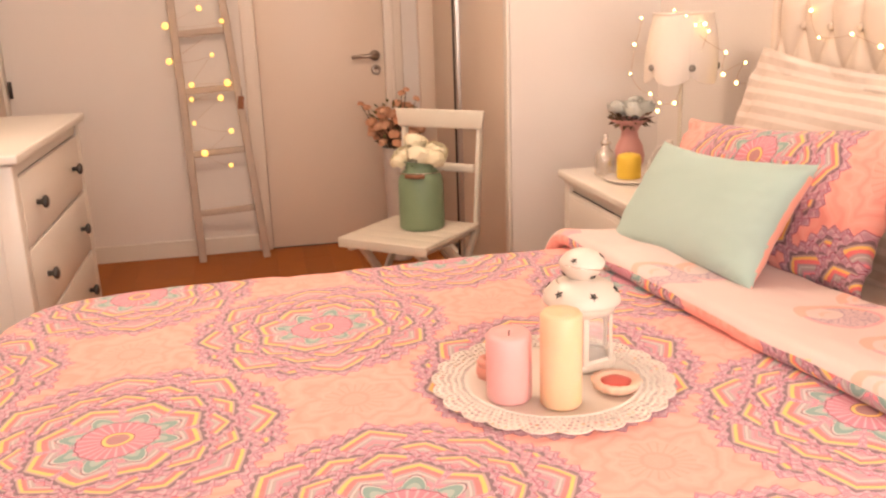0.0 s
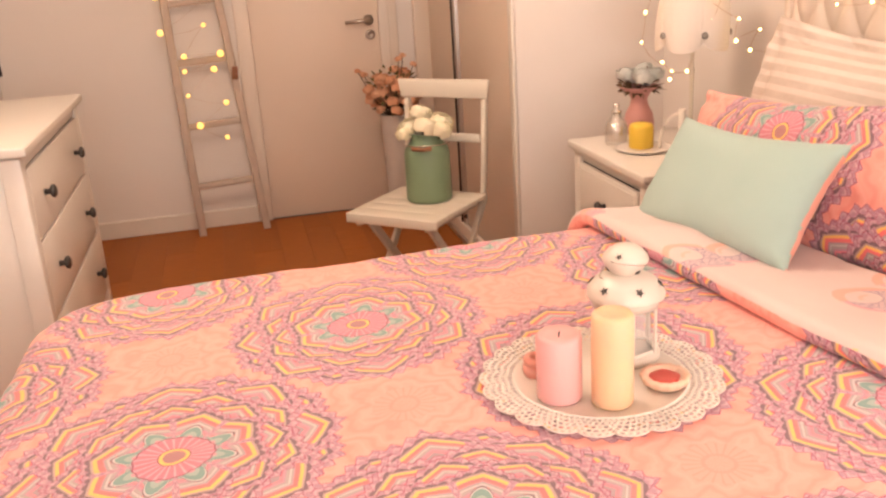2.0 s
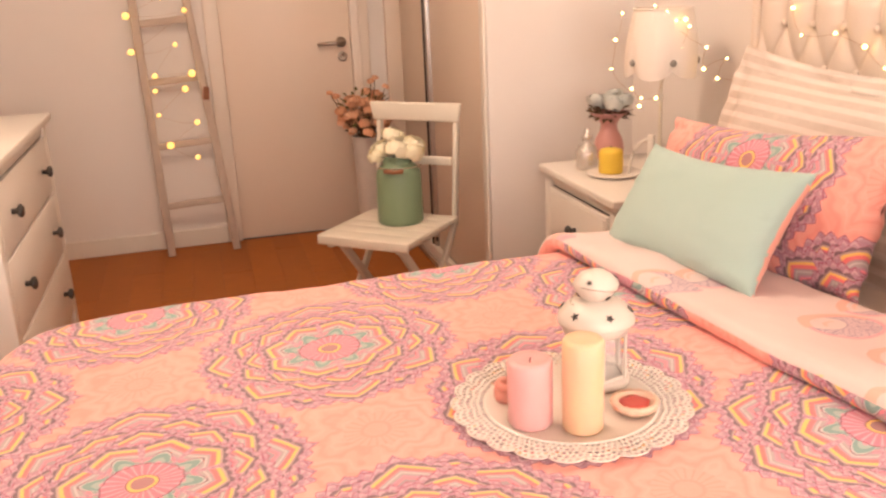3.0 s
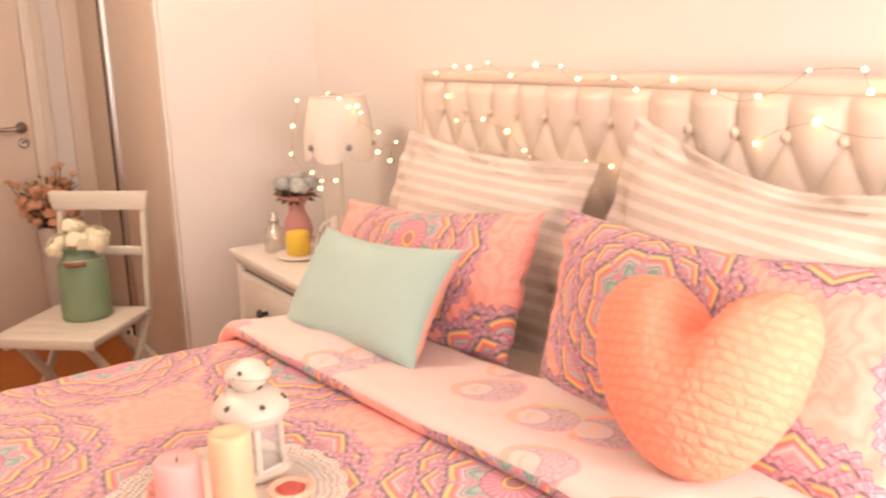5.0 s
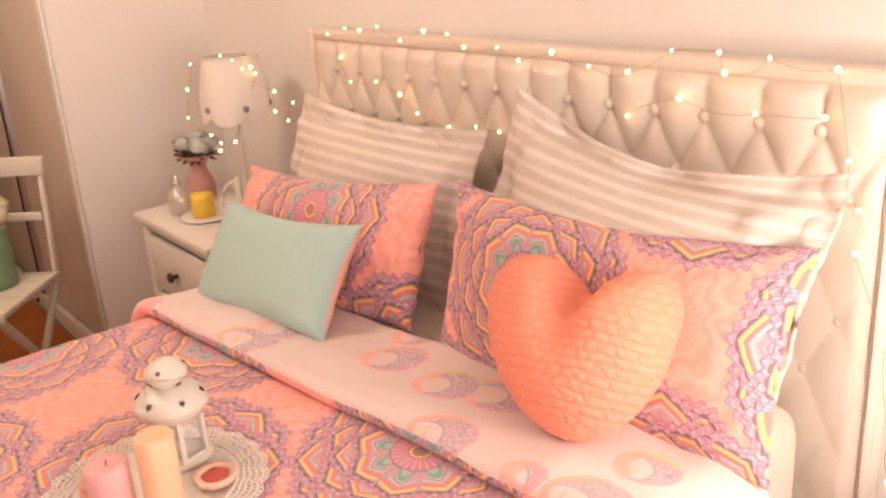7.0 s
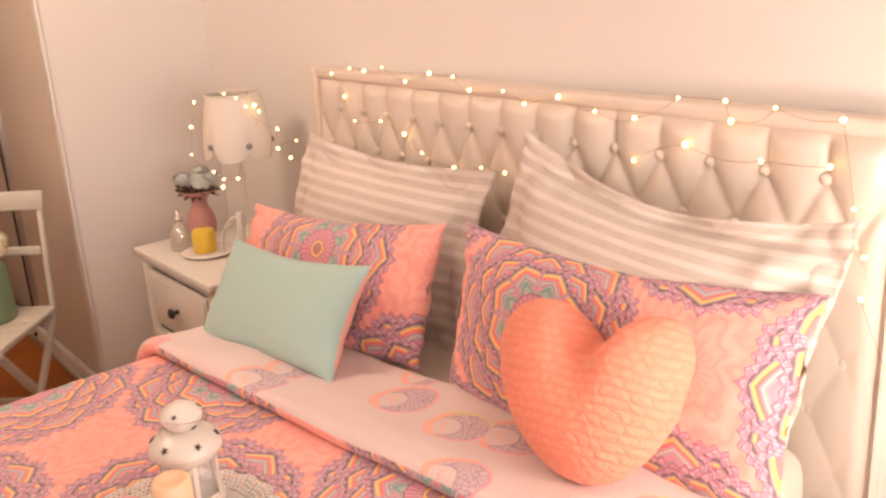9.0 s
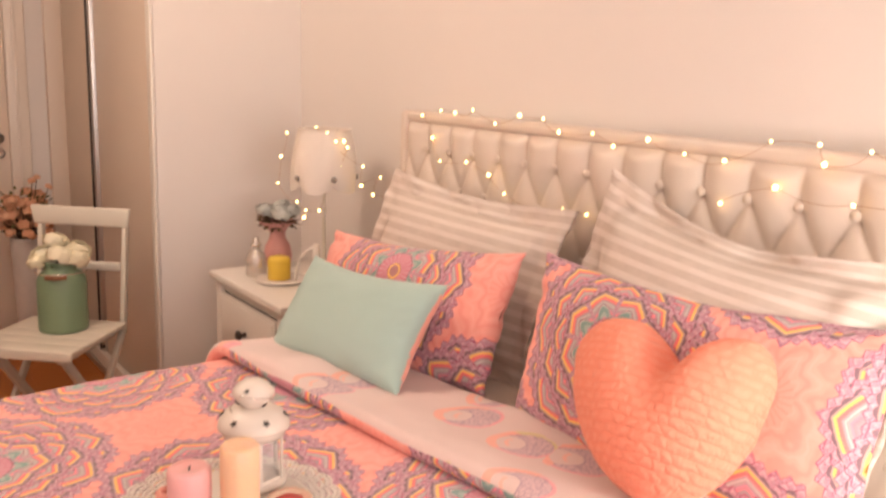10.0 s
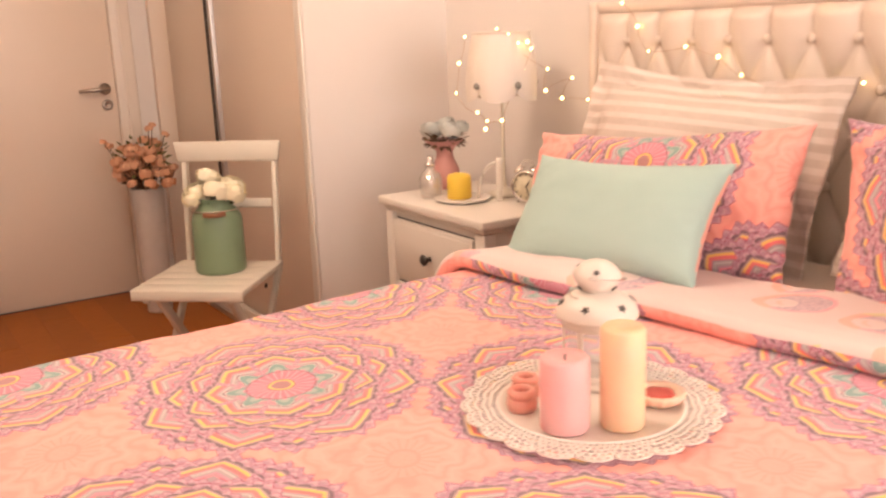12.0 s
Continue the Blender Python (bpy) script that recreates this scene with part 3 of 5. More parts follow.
def tuft(y, z):
    """How far the padding stands out at a place of the headboard."""
    a, b = (y - 0.906) / PITCH, (z - ROW_Z) / ROWS_APART
    if z > ROW_Z:
        puff = abs(math.sin(math.pi * a)) ** 0.5
    else:
        puff = (abs(math.sin(math.pi * (a / 1.0 + b))) * abs(math.sin(math.pi * (a - b)))) ** 0.42
        near = min(1.0, (ROW_Z - z) / 0.012)
        puff = puff * near + (1 - near) * abs(math.sin(math.pi * a)) ** 0.5
    edge = min(1.0, max(0.0, min(HB_TOP - 0.028 - z, HB_L - 0.03 - y, y - HB_R - 0.016) / 0.03))
    low = min(1.0, max(0.0, (ROW_Z - 0.03 - z) / 0.1))
    # near end flattened further, so the buttoning looks washed out by glare
    flatten = low * (0.25 + 0.55 * min(1.0, max(0.0, (0.95 - y) / 0.12)))
    return (puff * (1 - flatten) + 0.75 * flatten) * math.sin(edge * math.pi / 2)


bed_part("headboard_back", box(HB_FRONT + 0.035, EAST - 0.004, HB_R, HB_L, 0.1, HB_TOP, 0.011, 4), UPHOLSTERY)
bed_part("headboard_border", box(HB_FRONT + 0.016, HB_FRONT + 0.04, HB_L - 0.032, HB_L, 0.3, HB_TOP, 0.011, 4), UPHOLSTERY)
bed_part("headboard_border", box(HB_FRONT + 0.016, HB_FRONT + 0.04, HB_R, HB_R + 0.018, 0.3, HB_TOP, 0.011, 4), UPHOLSTERY)
bed_part("headboard_border", box(HB_FRONT + 0.016, HB_FRONT + 0.04, HB_R + 0.018, HB_L - 0.032, HB_TOP - 0.03, HB_TOP, 0.011, 4), UPHOLSTERY)
bed_part("buttoned_panel", sheet(lambda y, z: (HB_FRONT + 0.027 - 0.024 * tuft(y, z), y, z), steps(HB_R + 0.016, HB_L - 0.03, 260), steps(0.45, HB_TOP - 0.026, 130)), UPHOLSTERY, "ivory leatherette with deep diamond buttoning")
for row in range(5):
    for k in range(-3, 14):
        y, z = 0.906 + PITCH * (k + 0.5 * (row % 2)), ROW_Z - row * ROWS_APART / 2
        if HB_R + 0.06 < y < HB_L - 0.05:
            part("button", lathe([(0, -0.008), (0.0085, -0.006), (0.0108, -0.002), (0.0085, 0.001), (0.0, 0.003)], 12), UPHOLSTERY, bed).matrix_local = Matrix.Translation((HB_FRONT + 0.013 - 1.08, y - 1.3, z)) @ pose(0, 0, 0, 0, -90, 0)
# ---- duvet ----
A, B, ORIGIN = Vector((-0.28, -0.342)), Vector((0.318, -0.2615)), Vector((0.736, 1.609))
DET = A.x * B.y - A.y * B.x


def print_uv(x, y):
    d = Vector((x, y)) - ORIGIN
    return ((d.x * B.y - d.y * B.x) / DET, (A.x * d.y - A.y * d.x) / DET)


X0, Y0, CORNER = 0.235, 0.755, 0.14


def drape(x, y, top, r, Y1=1.93):
    """Lays the point of a flat cloth over the bed: beyond the edge it bends down round r and hangs."""
    Y1 -= 0.035 * min(1.0, max(0.0, (1.1 - x) / 0.8))
    qx, qy = max(0.0, X0 + CORNER - x), max(Y0 + CORNER - y, y - Y1 + CORNER, 0.0)
    sx, sy = -1.0, (-1.0 if y < 1.3 else 1.0)
    far = math.hypot(qx, qy)
    d = far - CORNER
    puff = 0.006 * wob(x * 5, y * 5) + 0.0035 * wob(x * 13, y * 13, 3.0) + 0.0015 * wob(x * 30, y * 30, 7.0)
    puff -= 0.014 * math.exp(-(math.hypot(x - 1.04, y - 1.29) / 0.19) ** 4)
    if d <= 0 or far < 1e-6:
        return Vector((x, y, top + puff))
    ox, oy = sx * qx / far, sy * qy / far
    turn = min(d / r, math.pi / 2)
    out, fall = r * math.sin(turn) + 0.012 * wob(x * 7, y * 7, 5.0) * min(1, d / 0.15), r * (1 - math.cos(turn)) + max(0.0, d - r * math.pi / 2)
    return Vector((x - ox * d + ox * out, y - oy * d + oy * out, top + puff - fall))


def fold_x(y):
    """Where the turned-back end of the duvet starts."""
    return 1.262 + 0.118 * (1.93 - y) + 0.008 * wob(y * 4, 2.0)


duvet = thing("duvet", pose(0.9, 1.3, BED_TOP), "peach duvet with mandala print, pale end folded back", "duvet")


def duvet_part(name, bm, mat, label=""):
    bmesh.ops.translate(bm, vec=(-0.9, -1.3, -BED_TOP), verts=bm.verts)
    return part(name, bm, mat, duvet, label)


duvet_part("printed_cover", sheet(lambda u, v: drape(-0.12 + (fold_x(v) + 0.03 + 0.12) * u, v, BED_TOP + 0.012, 0.055), steps(0, 1, 110), steps(0.26, 2.32, 130), lambda u, v: print_uv(-0.12 + (fold_x(v) + 0.15) * u, v)), MANDALA, "peach cotton with pink and purple mandalas")


def folded(s, y, lift=0.0):
    """The turned-back end: s runs from the crease under the roll over its top towards the pillows."""
    r = 0.019 + 0.004 * wob(y * 6, 9.0)
    if s < math.pi * r:
        a = s / r
        x, z = -r * math.sin(a) + r * 0.2, r * (1 - math.cos(a))
    else:
        x, z = r * 0.2 + s - math.pi * r, 2 * r - 0.012 * min(1.0, (s - math.pi * r) / 0.2)
    z -= 0.03 * (max(0.0, s - 0.295) / 0.03) ** 2
    p = drape(fold_x(y) + r + x, y, BED_TOP + 0.014 + z, 0.055 + z)
    p.z += 0.005 * wob(p.x * 9, y * 3.5, 4.0)
    return p


duvet_part("fold_edge", sheet(lambda s, v: folded(s, v), steps(0.0, 0.036, 8), steps(0.3, 2.25, 120), lambda s, v: print_uv(1.28 + s, v)), MANDALA, "printed edge of the turned-back cover")
duvet_part("pale_reverse", sheet(lambda s, v: folded(s, v), steps(0.036, 0.325, 50), steps(0.3, 2.25, 120), lambda s, v: (s, v)), REVERSE, "pale pink reverse with ringed motifs")


# ---- pillows ----
def pillow(name, tl, tr, foot, width, thick, mat, label, category, uv, flange=0.0, pinch=0.05, sag=0.0, wrinkle=0.006, height=0.0, shear=0.0, taper=0.0, seed=0.0):
    """A pillow that leans: tl, tr its upper corners, foot the middle of its lower edge. uv maps its face in metres to the print."""
    tl, tr, foot = Vector(tl), Vector(tr), Vector(foot)
    mid = (tl + tr) / 2
    w = (tr - tl).normalized()
    up = mid - foot
    h = height or up.length
    up = (up - w * up.dot(w)).normalized()
    nrm = w.cross(up)
    width = width or (tr - tl).length
    m = Matrix((w, up, nrm)).transposed().to_4x4()
    m.translation = mid - up * h / 2
    n = 44

    def face(u, v, sign):
        ex = 1 - flange * 2 / width
        ey = 1 - flange * 2 / h
        a, b = min(1.0, abs(u) / ex), min(1.0, abs(v) / ey)
        body = ((1 - a ** 2.6) * (1 - b ** 2.6)) ** 0.55 if a < 1 and b < 1 else 0.0
        x = u * width / 2 * (1 - pinch * (1 - v * v) * abs(u) ** 3)
        y = v * h / 2 * (1 - pinch * (1 - u * u) * abs(v) ** 3)
        if v > 0:
            y -= sag * (1 - abs(u) ** 1.6) * v ** 2
        x = x * (1 - taper * (1 - v) / 2) + shear * (1 - v) / 2
        z = sign * (thick / 2 * body + 0.0025)
        z += 0.45 * wrinkle * abs(wob(u * 5 + v * 4 + seed, v * 2 - u, sign)) * (1 - 0.6 * body)
        z += wrinkle * (wob(u * 3 + seed, v * 3, sign) + 0.6 * wob(u * 8, v * 7 + seed, sign)) * (0.4 + 0.6 * (body < 0.5))
        if flange:
            z += 0.006 * math.sin(9 * u + 7 * v + seed) * (1 - body)
        return (x, y, z)

    lin = [math.sin(t * math.pi / 2) * 0.65 + t * 0.35 for t in steps(-1, 1, n)]
    uvfn = lambda u, v: uv(u * width / 2, v * h / 2)
    bm = sheet(lambda u, v: face(u, v, 1), lin, lin, uvfn)
    sheet(lambda u, v: face(u, v, -1), lin, lin, uvfn, bm)
    bmesh.ops.remove_doubles(bm, verts=bm.verts, dist=0.0)
    ob = link(name, bm, mat)
    # close the rim between both faces
    bm = bmesh.new()
    bm.from_mesh(ob.data)
    rim = [e for e in bm.edges if e.is_boundary]
    bmesh.ops.bridge_loops(bm, edges=rim)
    bmesh.ops.recalc_face_normals(bm, faces=bm.faces)
    bm.to_mesh(ob.data)
    bm.free()
    ob.data.polygons.foreach_set("use_smooth", [True] * len(ob.data.polygons))
    ob.matrix_world = m
    return tagged(ob, label, category)


plain = lambda a, b: (a, b)
pillow("striped_pillow", (1.828, 2.125, 1.058), (1.893, 1.492, 1.03), (1.715, 1.8, 0.65), 0, 0.12, STRIPES, "beige and cream striped pillow against the headboard", "pillow", plain, 0.05, 0.03, 0.02, 0.013, seed=1.0)
pillow("striped_pillow", (1.87, 1.365, 1.133), (1.86, 0.685, 1.075), (1.71, 1.0, 0.66), 0, 0.13, STRIPES, "sagging beige and cream striped pillow beside the other", "pillow", plain, 0.05, 0.03, 0.062, 0.018, seed=4.0)
pillow("patterned_pillow", (1.668, 2.148, 0.898), (1.735, 1.468, 0.955), (1.583, 1.755, 0.656), 0, 0.14, MANDALA, "mandala print pillow behind the mint cushion", "pillow", lambda a, b: ((a - 0.03 + b - 0.06) * 1.53, (b - 0.06 - a + 0.03) * 1.53), 0.0, 0.05, 0.014, 0.012, seed=7.0)
pillow("patterned_pillow", (1.742, 1.41, 0.968), (1.8, 0.7, 0.978), (1.632, 1.0, 0.666), 0, 0.14, MANDALA, "mandala print pillow behind the heart cushion", "pillow", lambda a, b: ((a + 0.11 + b - 0.02) * 1.65, (b - 0.02 - a - 0.11) * 1.65), 0.0, 0.06, 0.02, 0.011, shear=0.035, taper=0.06, seed=9.0)
mint = pillow("mint_cushion", (1.517, 1.972, 0.877), (1.575, 1.508, 0.897), (1.42, 1.686, 0.69), 0, 0.11, MINT, "plain mint green rectangular cushion with peach back", "cushion", plain, 0.0, 0.085, 0.01, seed=12.0, wrinkle=0.004)
mint.data.materials.append(PEACH_BACK)
for face in mint.data.polygons:
    face.material_index = 1 if face.center.z < 0.0012 else 0


# ---- heart cushion ----
def heart_cushion():
    tip, notch = Vector((1.5, 0.915, 0.7)), Vector((1.612, 0.945, 0.905))
    w = Vector((0.16, -1.0, 0.07)).normalized()
    up = notch - tip
    up = (up - w * up.dot(w)).normalized()
    nrm = w.cross(up)
    m = Matrix((w, up, nrm)).transposed().to_4x4()
    m.translation = tip + up * 0.152 - w * 0.02
    size, thick = 0.0117, 0.2
    n, rings = 140, 36

    def outline(t):
        s = math.sin(t)
        x = 14.0 * (0.92 * s + 0.08 * s ** 3)
        y = 13.0 * math.cos(t) - 3.0 * math.cos(2 * t) - 0.7 * math.cos(3 * t)
        y -= 5.2 * math.exp(-((math.sin(t / 2) / 0.16) ** 2))
        return Vector((x * size, (y + 2.0) * size * 0.92))

    bm = bmesh.new()
    for sign in (1, -1):
        rows = []
        for i in range(rings + 1):
            s = math.sin(i / rings * math.pi / 2)
            row = []
            for k in range(n):
                p = outline(2 * math.pi * k / n) * (0.985 * s)
                z = sign * thick / 2 * max(0.0, 1 - s ** 2.4) ** 0.6
                # rows of soft knobs in the plush
                knob = 0.0015 * wob(p.x * 60, p.y * 60, 2.0)
                dent = 0.042 * math.exp(-((p.x / 0.035) ** 2 + ((p.y - 0.07) / 0.065) ** 2))
                lopsided = 0.026 * (1 - min(1.0, abs(p.x) / 0.164) ** 2)
                row.append(bm.verts.new((lopsided + p.x * (1 + 0.03 * wob(p.x * 30, p.y * 30)), p.y, z + sign * (knob - dent) * (1 - s ** 6))))
            rows.append(row)
        for a, b in zip(rows[1:], rows[2:]):
            for k in range(n):
                bm.faces.new((a[k], a[(k + 1) % n], b[(k + 1) % n], b[k]))
        for k in range(n):
            bm.faces.new((rows[0][0], rows[1][k], rows[1][(k + 1) % n]))
    bmesh.ops.remove_doubles(bm, verts=bm.verts, dist=0.0005)
    loose = [v for v in bm.verts if not v.link_faces]
    bmesh.ops.delete(bm, geom=loose, context="VERTS")
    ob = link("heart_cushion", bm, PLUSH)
    ob.matrix_world = m
    tagged(ob, "fluffy coral heart-shaped plush cushion on the bed", "cushion")


heart_cushion()

# ---- tray with lantern and candles ----
TRAY = (1.03, 1.293, BED_TOP + 0.006)


def lace_tray():
    tray = thing("lace_tray", pose(*TRAY) @ Matrix.Scale(0.97, 4), "round white metal tray with pierced lace rim", "tray")
    part("tray_plate", lathe([(0, 0.001), (0.116, 0.001), (0.121, 0.006), (0.124, 0.007), (0.126, 0.005), (0.124, 0.0), (0, -0.002)], 64), TRAY_ENAMEL, tray)
    bm = bmesh.new()
    lobes, rows = 22, 5
    count = lobes * 5
    edge = lambda a: 0.164 + 0.01 * abs(math.cos(lobes / 2 * a)) ** 0.7
    at = lambda a, f: Vector((math.cos(a), math.sin(a), 0)) * (0.124 + (edge(a) - 0.124) * f) + Vector((0, 0, 0.0058 + 0.0022 * f))
    square = ((-1, -1), (0, -1), (1, -1), (1, 0), (1, 1), (0, 1), (-1, 1), (-1, 0))
    for row in range(rows):
        for i in range(count):
            hole = (0.9, 0.78, 0.9, 0.86, 0.74)[row] * (1.0, 0.82, 0.94, 0.82, 1.0)[(i + row // 2) % 5]
            ring = []
            for u, v in square:
                k = hole / max(1.0, math.hypot(u, v) ** 0.8)
                spot = lambda s: at(2 * math.pi * (i + 0.5 + 0.5 * s * u + 0.5 * (row % 2)) / count, (row + 0.5 + 0.5 * s * v) / rows)
                drop = Vector((0, 0, -0.0022))
                ring.append([bm.verts.new(p) for p in (spot(1.0), spot(k), spot(k) + drop, spot(1.0) + drop)])
            for k, (a, b) in enumerate(zip(ring, ring[1:] + ring[:1])):
                bm.faces.new((a[0], b[0], b[1], a[1]))
                bm.faces.new((a[1], b[1], b[2], a[2]))
                bm.faces.new((a[2], b[2], b[3], a[3]))
                if row == rows - 1 and k in (4, 5):
                    bm.faces.new((a[3], b[3], b[0], a[0]))
    bmesh.ops.remove_doubles(bm, verts=bm.verts, dist=0.00002)
    part("lace_rim", bm, TRAY_ENAMEL, tray, "white pierced lace border", False)


def pillar_candle(name, x, y, r, h, mat, label, wick=True):
    ob = thing(name, pose(x, y, TRAY[2] + 0.001), label, "candle")
    soft = lambda a, z: 1 + 0.006 * wob(math.cos(a) * 1.5, math.sin(a) * 1.5, z * 30)
    part("wax", lathe([(0, 0), (r - 0.003, 0), (r, 0.004), (r, h * 0.3), (r, h * 0.7), (r, h - 0.005), (r - 0.004, h), (r * 0.55, h - 0.003), (0.004, h - 0.006), (0, h - 0.006)], 40, wobble=soft), mat, ob)
    if wick:
        part("wick", tube([(0, 0, h - 0.007), (0.0005, 0, h - 0.002), (0.0015, 0.001, h + 0.001)], 0.0009, 6), BLACK_WIRE, ob, "short black wick")


def star(r, thick):
    bm = bmesh.new()
    pts = [(r * (1 if i % 2 == 0 else 0.42)) for i in range(10)]
    a = [bm.verts.new((p * math.sin(i * math.pi / 5), p * math.cos(i * math.pi / 5), 0)) for i, p in enumerate(pts)]
    b = [bm.verts.new((v.co.x, v.co.y, thick)) for v in a]
    bm.faces.new(a[::-1]), bm.faces.new(b)
    for i in range(10):
        bm.faces.new((a[i], a[(i + 1) % 10], b[(i + 1) % 10], b[i]))
    return bm


def lantern():
    ob = thing("lantern", pose(1.094, 1.35, TRAY[2] + 0.001, 0, 0, 18), "white metal tealight lantern with star cut-outs", "lantern")
    hexa = [(math.cos(k * math.pi / 3), math.sin(k * math.pi / 3)) for k in range(6)]
    part("lantern_base", lathe([(0, 0), (0.046, 0), (0.05, 0.003), (0.05, 0.009), (0.046, 0.012), (0, 0.012)], 40), LANTERN_WHITE, ob)
    part("lantern_ring", lathe([(0.039, 0.083), (0.048, 0.083), (0.048, 0.098), (0.039, 0.098), (0.039, 0.083)], 40), LANTERN_WHITE, ob)
    for k, (c, s) in enumerate(hexa):
        part("post", bar((0.0445 * c, 0.0445 * s, 0.01), (0.0445 * c, 0.0445 * s, 0.086), 0.008, 0.0035, 0.001, (-s, c, 0)), LANTERN_WHITE, ob)
        e, f = hexa[(k + 1) % 6]
        pane = part("glass_pane", bar((0.0405 * (c + e) / 2, 0.0405 * (s + f) / 2, 0.013), (0.0405 * (c + e) / 2, 0.0405 * (s + f) / 2, 0.083), 0.036, 0.0015, 0.0, (e - c, f - s, 0)), THIN_GLASS, ob, "clear glass pane")
        for z in (0.0145, 0.0815):
            part("pane_rail", bar((0.043 * c, 0.043 * s, z), (0.043 * e, 0.043 * f, z), 0.005, 0.003, 0.0008, (0, 0, 1)), LANTERN_WHITE, ob)
    dome = part("dome", lathe([(0.049, 0.094), (0.056, 0.096), (0.0565, 0.099), (0.053, 0.11), (0.044, 0.12), (0.031, 0.127), (0.018, 0.131), (0.013, 0.132), (0.0, 0.132)], 48), LANTERN_WHITE, ob)
    ball = part("finial", lathe([(0, 0.127), (0.014, 0.128), (0.019, 0.13), (0.027, 0.139), (0.032, 0.148), (0.0328, 0.1525), (0.031, 0.157), (0.024, 0.165), (0.015, 0.1705), (0.006, 0.173), (0.0, 0.1735)], 48), LANTERN_WHITE, ob)
    # nothing is cut: dark star plates stand in for the shaded openings
    for k in range(6):
        a = k * math.pi / 3 + 0.2
        part("star_shade", star(0.0066, 0.0016), DARK_GAP, dome, "dark star plate for the shade inside an opening", False, m=Matrix.Rotation(a, 4, "Z") @ Matrix.Translation((0.0485, 0, 0.1152)) @ Matrix.Rotation(radians(47), 4, "Y") @ Matrix.Rotation(radians(-90), 4, "Z"))
    for k in range(6):
        a = k * math.pi / 3 + 0.5
        up = k % 2
        part("star_shade", star(0.005, 0.0016), DARK_GAP, ball, "dark star plate for the shade inside an opening", False, m=Matrix.Rotation(a, 4, "Z") @ Matrix.Translation((0.0272 if up else 0.0255, 0, 0.161 if up else 0.1368)) @ Matrix.Rotation(radians(42 if up else 132), 4, "Y") @ Matrix.Rotation(radians(-90), 4, "Z"))
    part("wire_loop", tube([(0.039 * math.cos(a) + 0.003, 0.037 * math.sin(a), 0.141 + 0.016 * math.sin(a * 0.5 + 3.4)) for a in steps(-2.9, 2.9, 30)], 0.0009, 6), STEEL, ob, "thin bent wire handle")


def shell_candle(x, y, label):
    ob = thing("shell_candle", pose(x, y, TRAY[2] + 0.001), label, "candle")
    flute = lambda a, z: 1 + 0.035 * math.cos(14 * a)
    part("scalloped_cup", lathe([(0, 0), (0.022, 0), (0.03, 0.006), (0.0335, 0.014), (0.0325, 0.017), (0.025, 0.0155), (0.021, 0.012), (0, 0.011)], 56, wobble=flute), SHELL_WAX, ob)
    part("red_centre", lathe([(0, 0.0125), (0.012, 0.014), (0.02, 0.0135), (0.0205, 0.0115), (0, 0.0105)], 28, wobble=lambda a, z: 1 + 0.06 * math.cos(5 * a)), RED_WAX, ob, "coral red wax centre")


def ring_candle(x, y):
    ob = thing("ring_candle", pose(x, y, TRAY[2] + 0.001), "small coral ring-shaped wax candle on the tray", "candle")
    part("lower_ring", lathe([(0.008, 0.0), (0.018, 0.0), (0.02, 0.008), (0.019, 0.016), (0.012, 0.018), (0.008, 0.014), (0.008, 0.0)], 32), CORAL_WAX, ob)
    part("upper_ring", lathe([(0.009, 0.017), (0.017, 0.017), (0.019, 0.023), (0.016, 0.028), (0.011, 0.028), (0.009, 0.023), (0.009, 0.017)], 32), CORAL_WAX, ob)


lace_tray()
pillar_candle("pillar_candle", 1.019, 1.224, 0.0275, 0.129, CREAM_WAX, "tall cream pillar candle on the lace tray", False)
pillar_candle("pillar_candle", 0.959, 1.261, 0.0305, 0.0945, PINK_WAX, "short pink pillar candle on the lace tray")
lantern()
shell_candle(1.105, 1.245, "pale shell-shaped candle with a red centre")
ring_candle(0.953, 1.338)
ring_candle(0.985, 1.37)


# ---- nightstand and what stands on it ----
def nightstand(m, label):
    ob = thing("nightstand", m, label, "nightstand", "nightstands beside the bed")
    part("top", box(-0.25, 0.25, -0.185, 0.185, 0.655, 0.68, 0.006, 3), WHITE_PAINT, ob)
    part("body", box(-0.225, 0.225, -0.155, 0.17, 0.16, 0.651, 0.003), WHITE_PAINT, ob)
    part("moulding", box(-0.236, 0.236, -0.172, 0.176, 0.641, 0.654, 0.005), WHITE_PAINT, ob)
    for x in (-0.215, 0.215):
        for y in (-0.15, 0.155):
            part("leg", box(x - 0.019, x + 0.019, y - 0.019, y + 0.019, 0, 0.64, 0.004), WHITE_PAINT, ob)
    for z0, z1 in ((0.45, 0.62), (0.26, 0.43)):
        drawer = part("drawer_front", box(-0.188, 0.188, -0.1715, -0.157, z0, z1, 0.002), WHITE_PAINT, ob)
        part("drawer_panel", box(-0.178, 0.178, -0.175, -0.172, z0 + 0.01, z1 - 0.01, 0.001), WHITE_PAINT, drawer)
        # dark strip stands in for the shade round the drawer
        part("gap_shade", box(-0.1905, 0.1905, -0.158, -0.1555, z0 - 0.0025, z1 + 0.0025), DARK_GAP, ob)
        part("knob", lathe([(0, 0), (0.007, 0), (0.006, 0.012), (0.015, 0.018), (0.016, 0.024), (0.01, 0.029), (0, 0.03)], 20), DARK_KNOB, drawer, "dark round metal knob", m=pose(0, -0.175, (z0 + z1) / 2, 90))
    return ob


# the front faces the foot of the bed
nightstand(pose(1.735, 2.51, 0, 0, 0, -90) @ Matrix.Diagonal((1.05, 1.0, 1.0, 1.0)), "white painted two-drawer nightstand with dark knobs")
TOP = 0.681


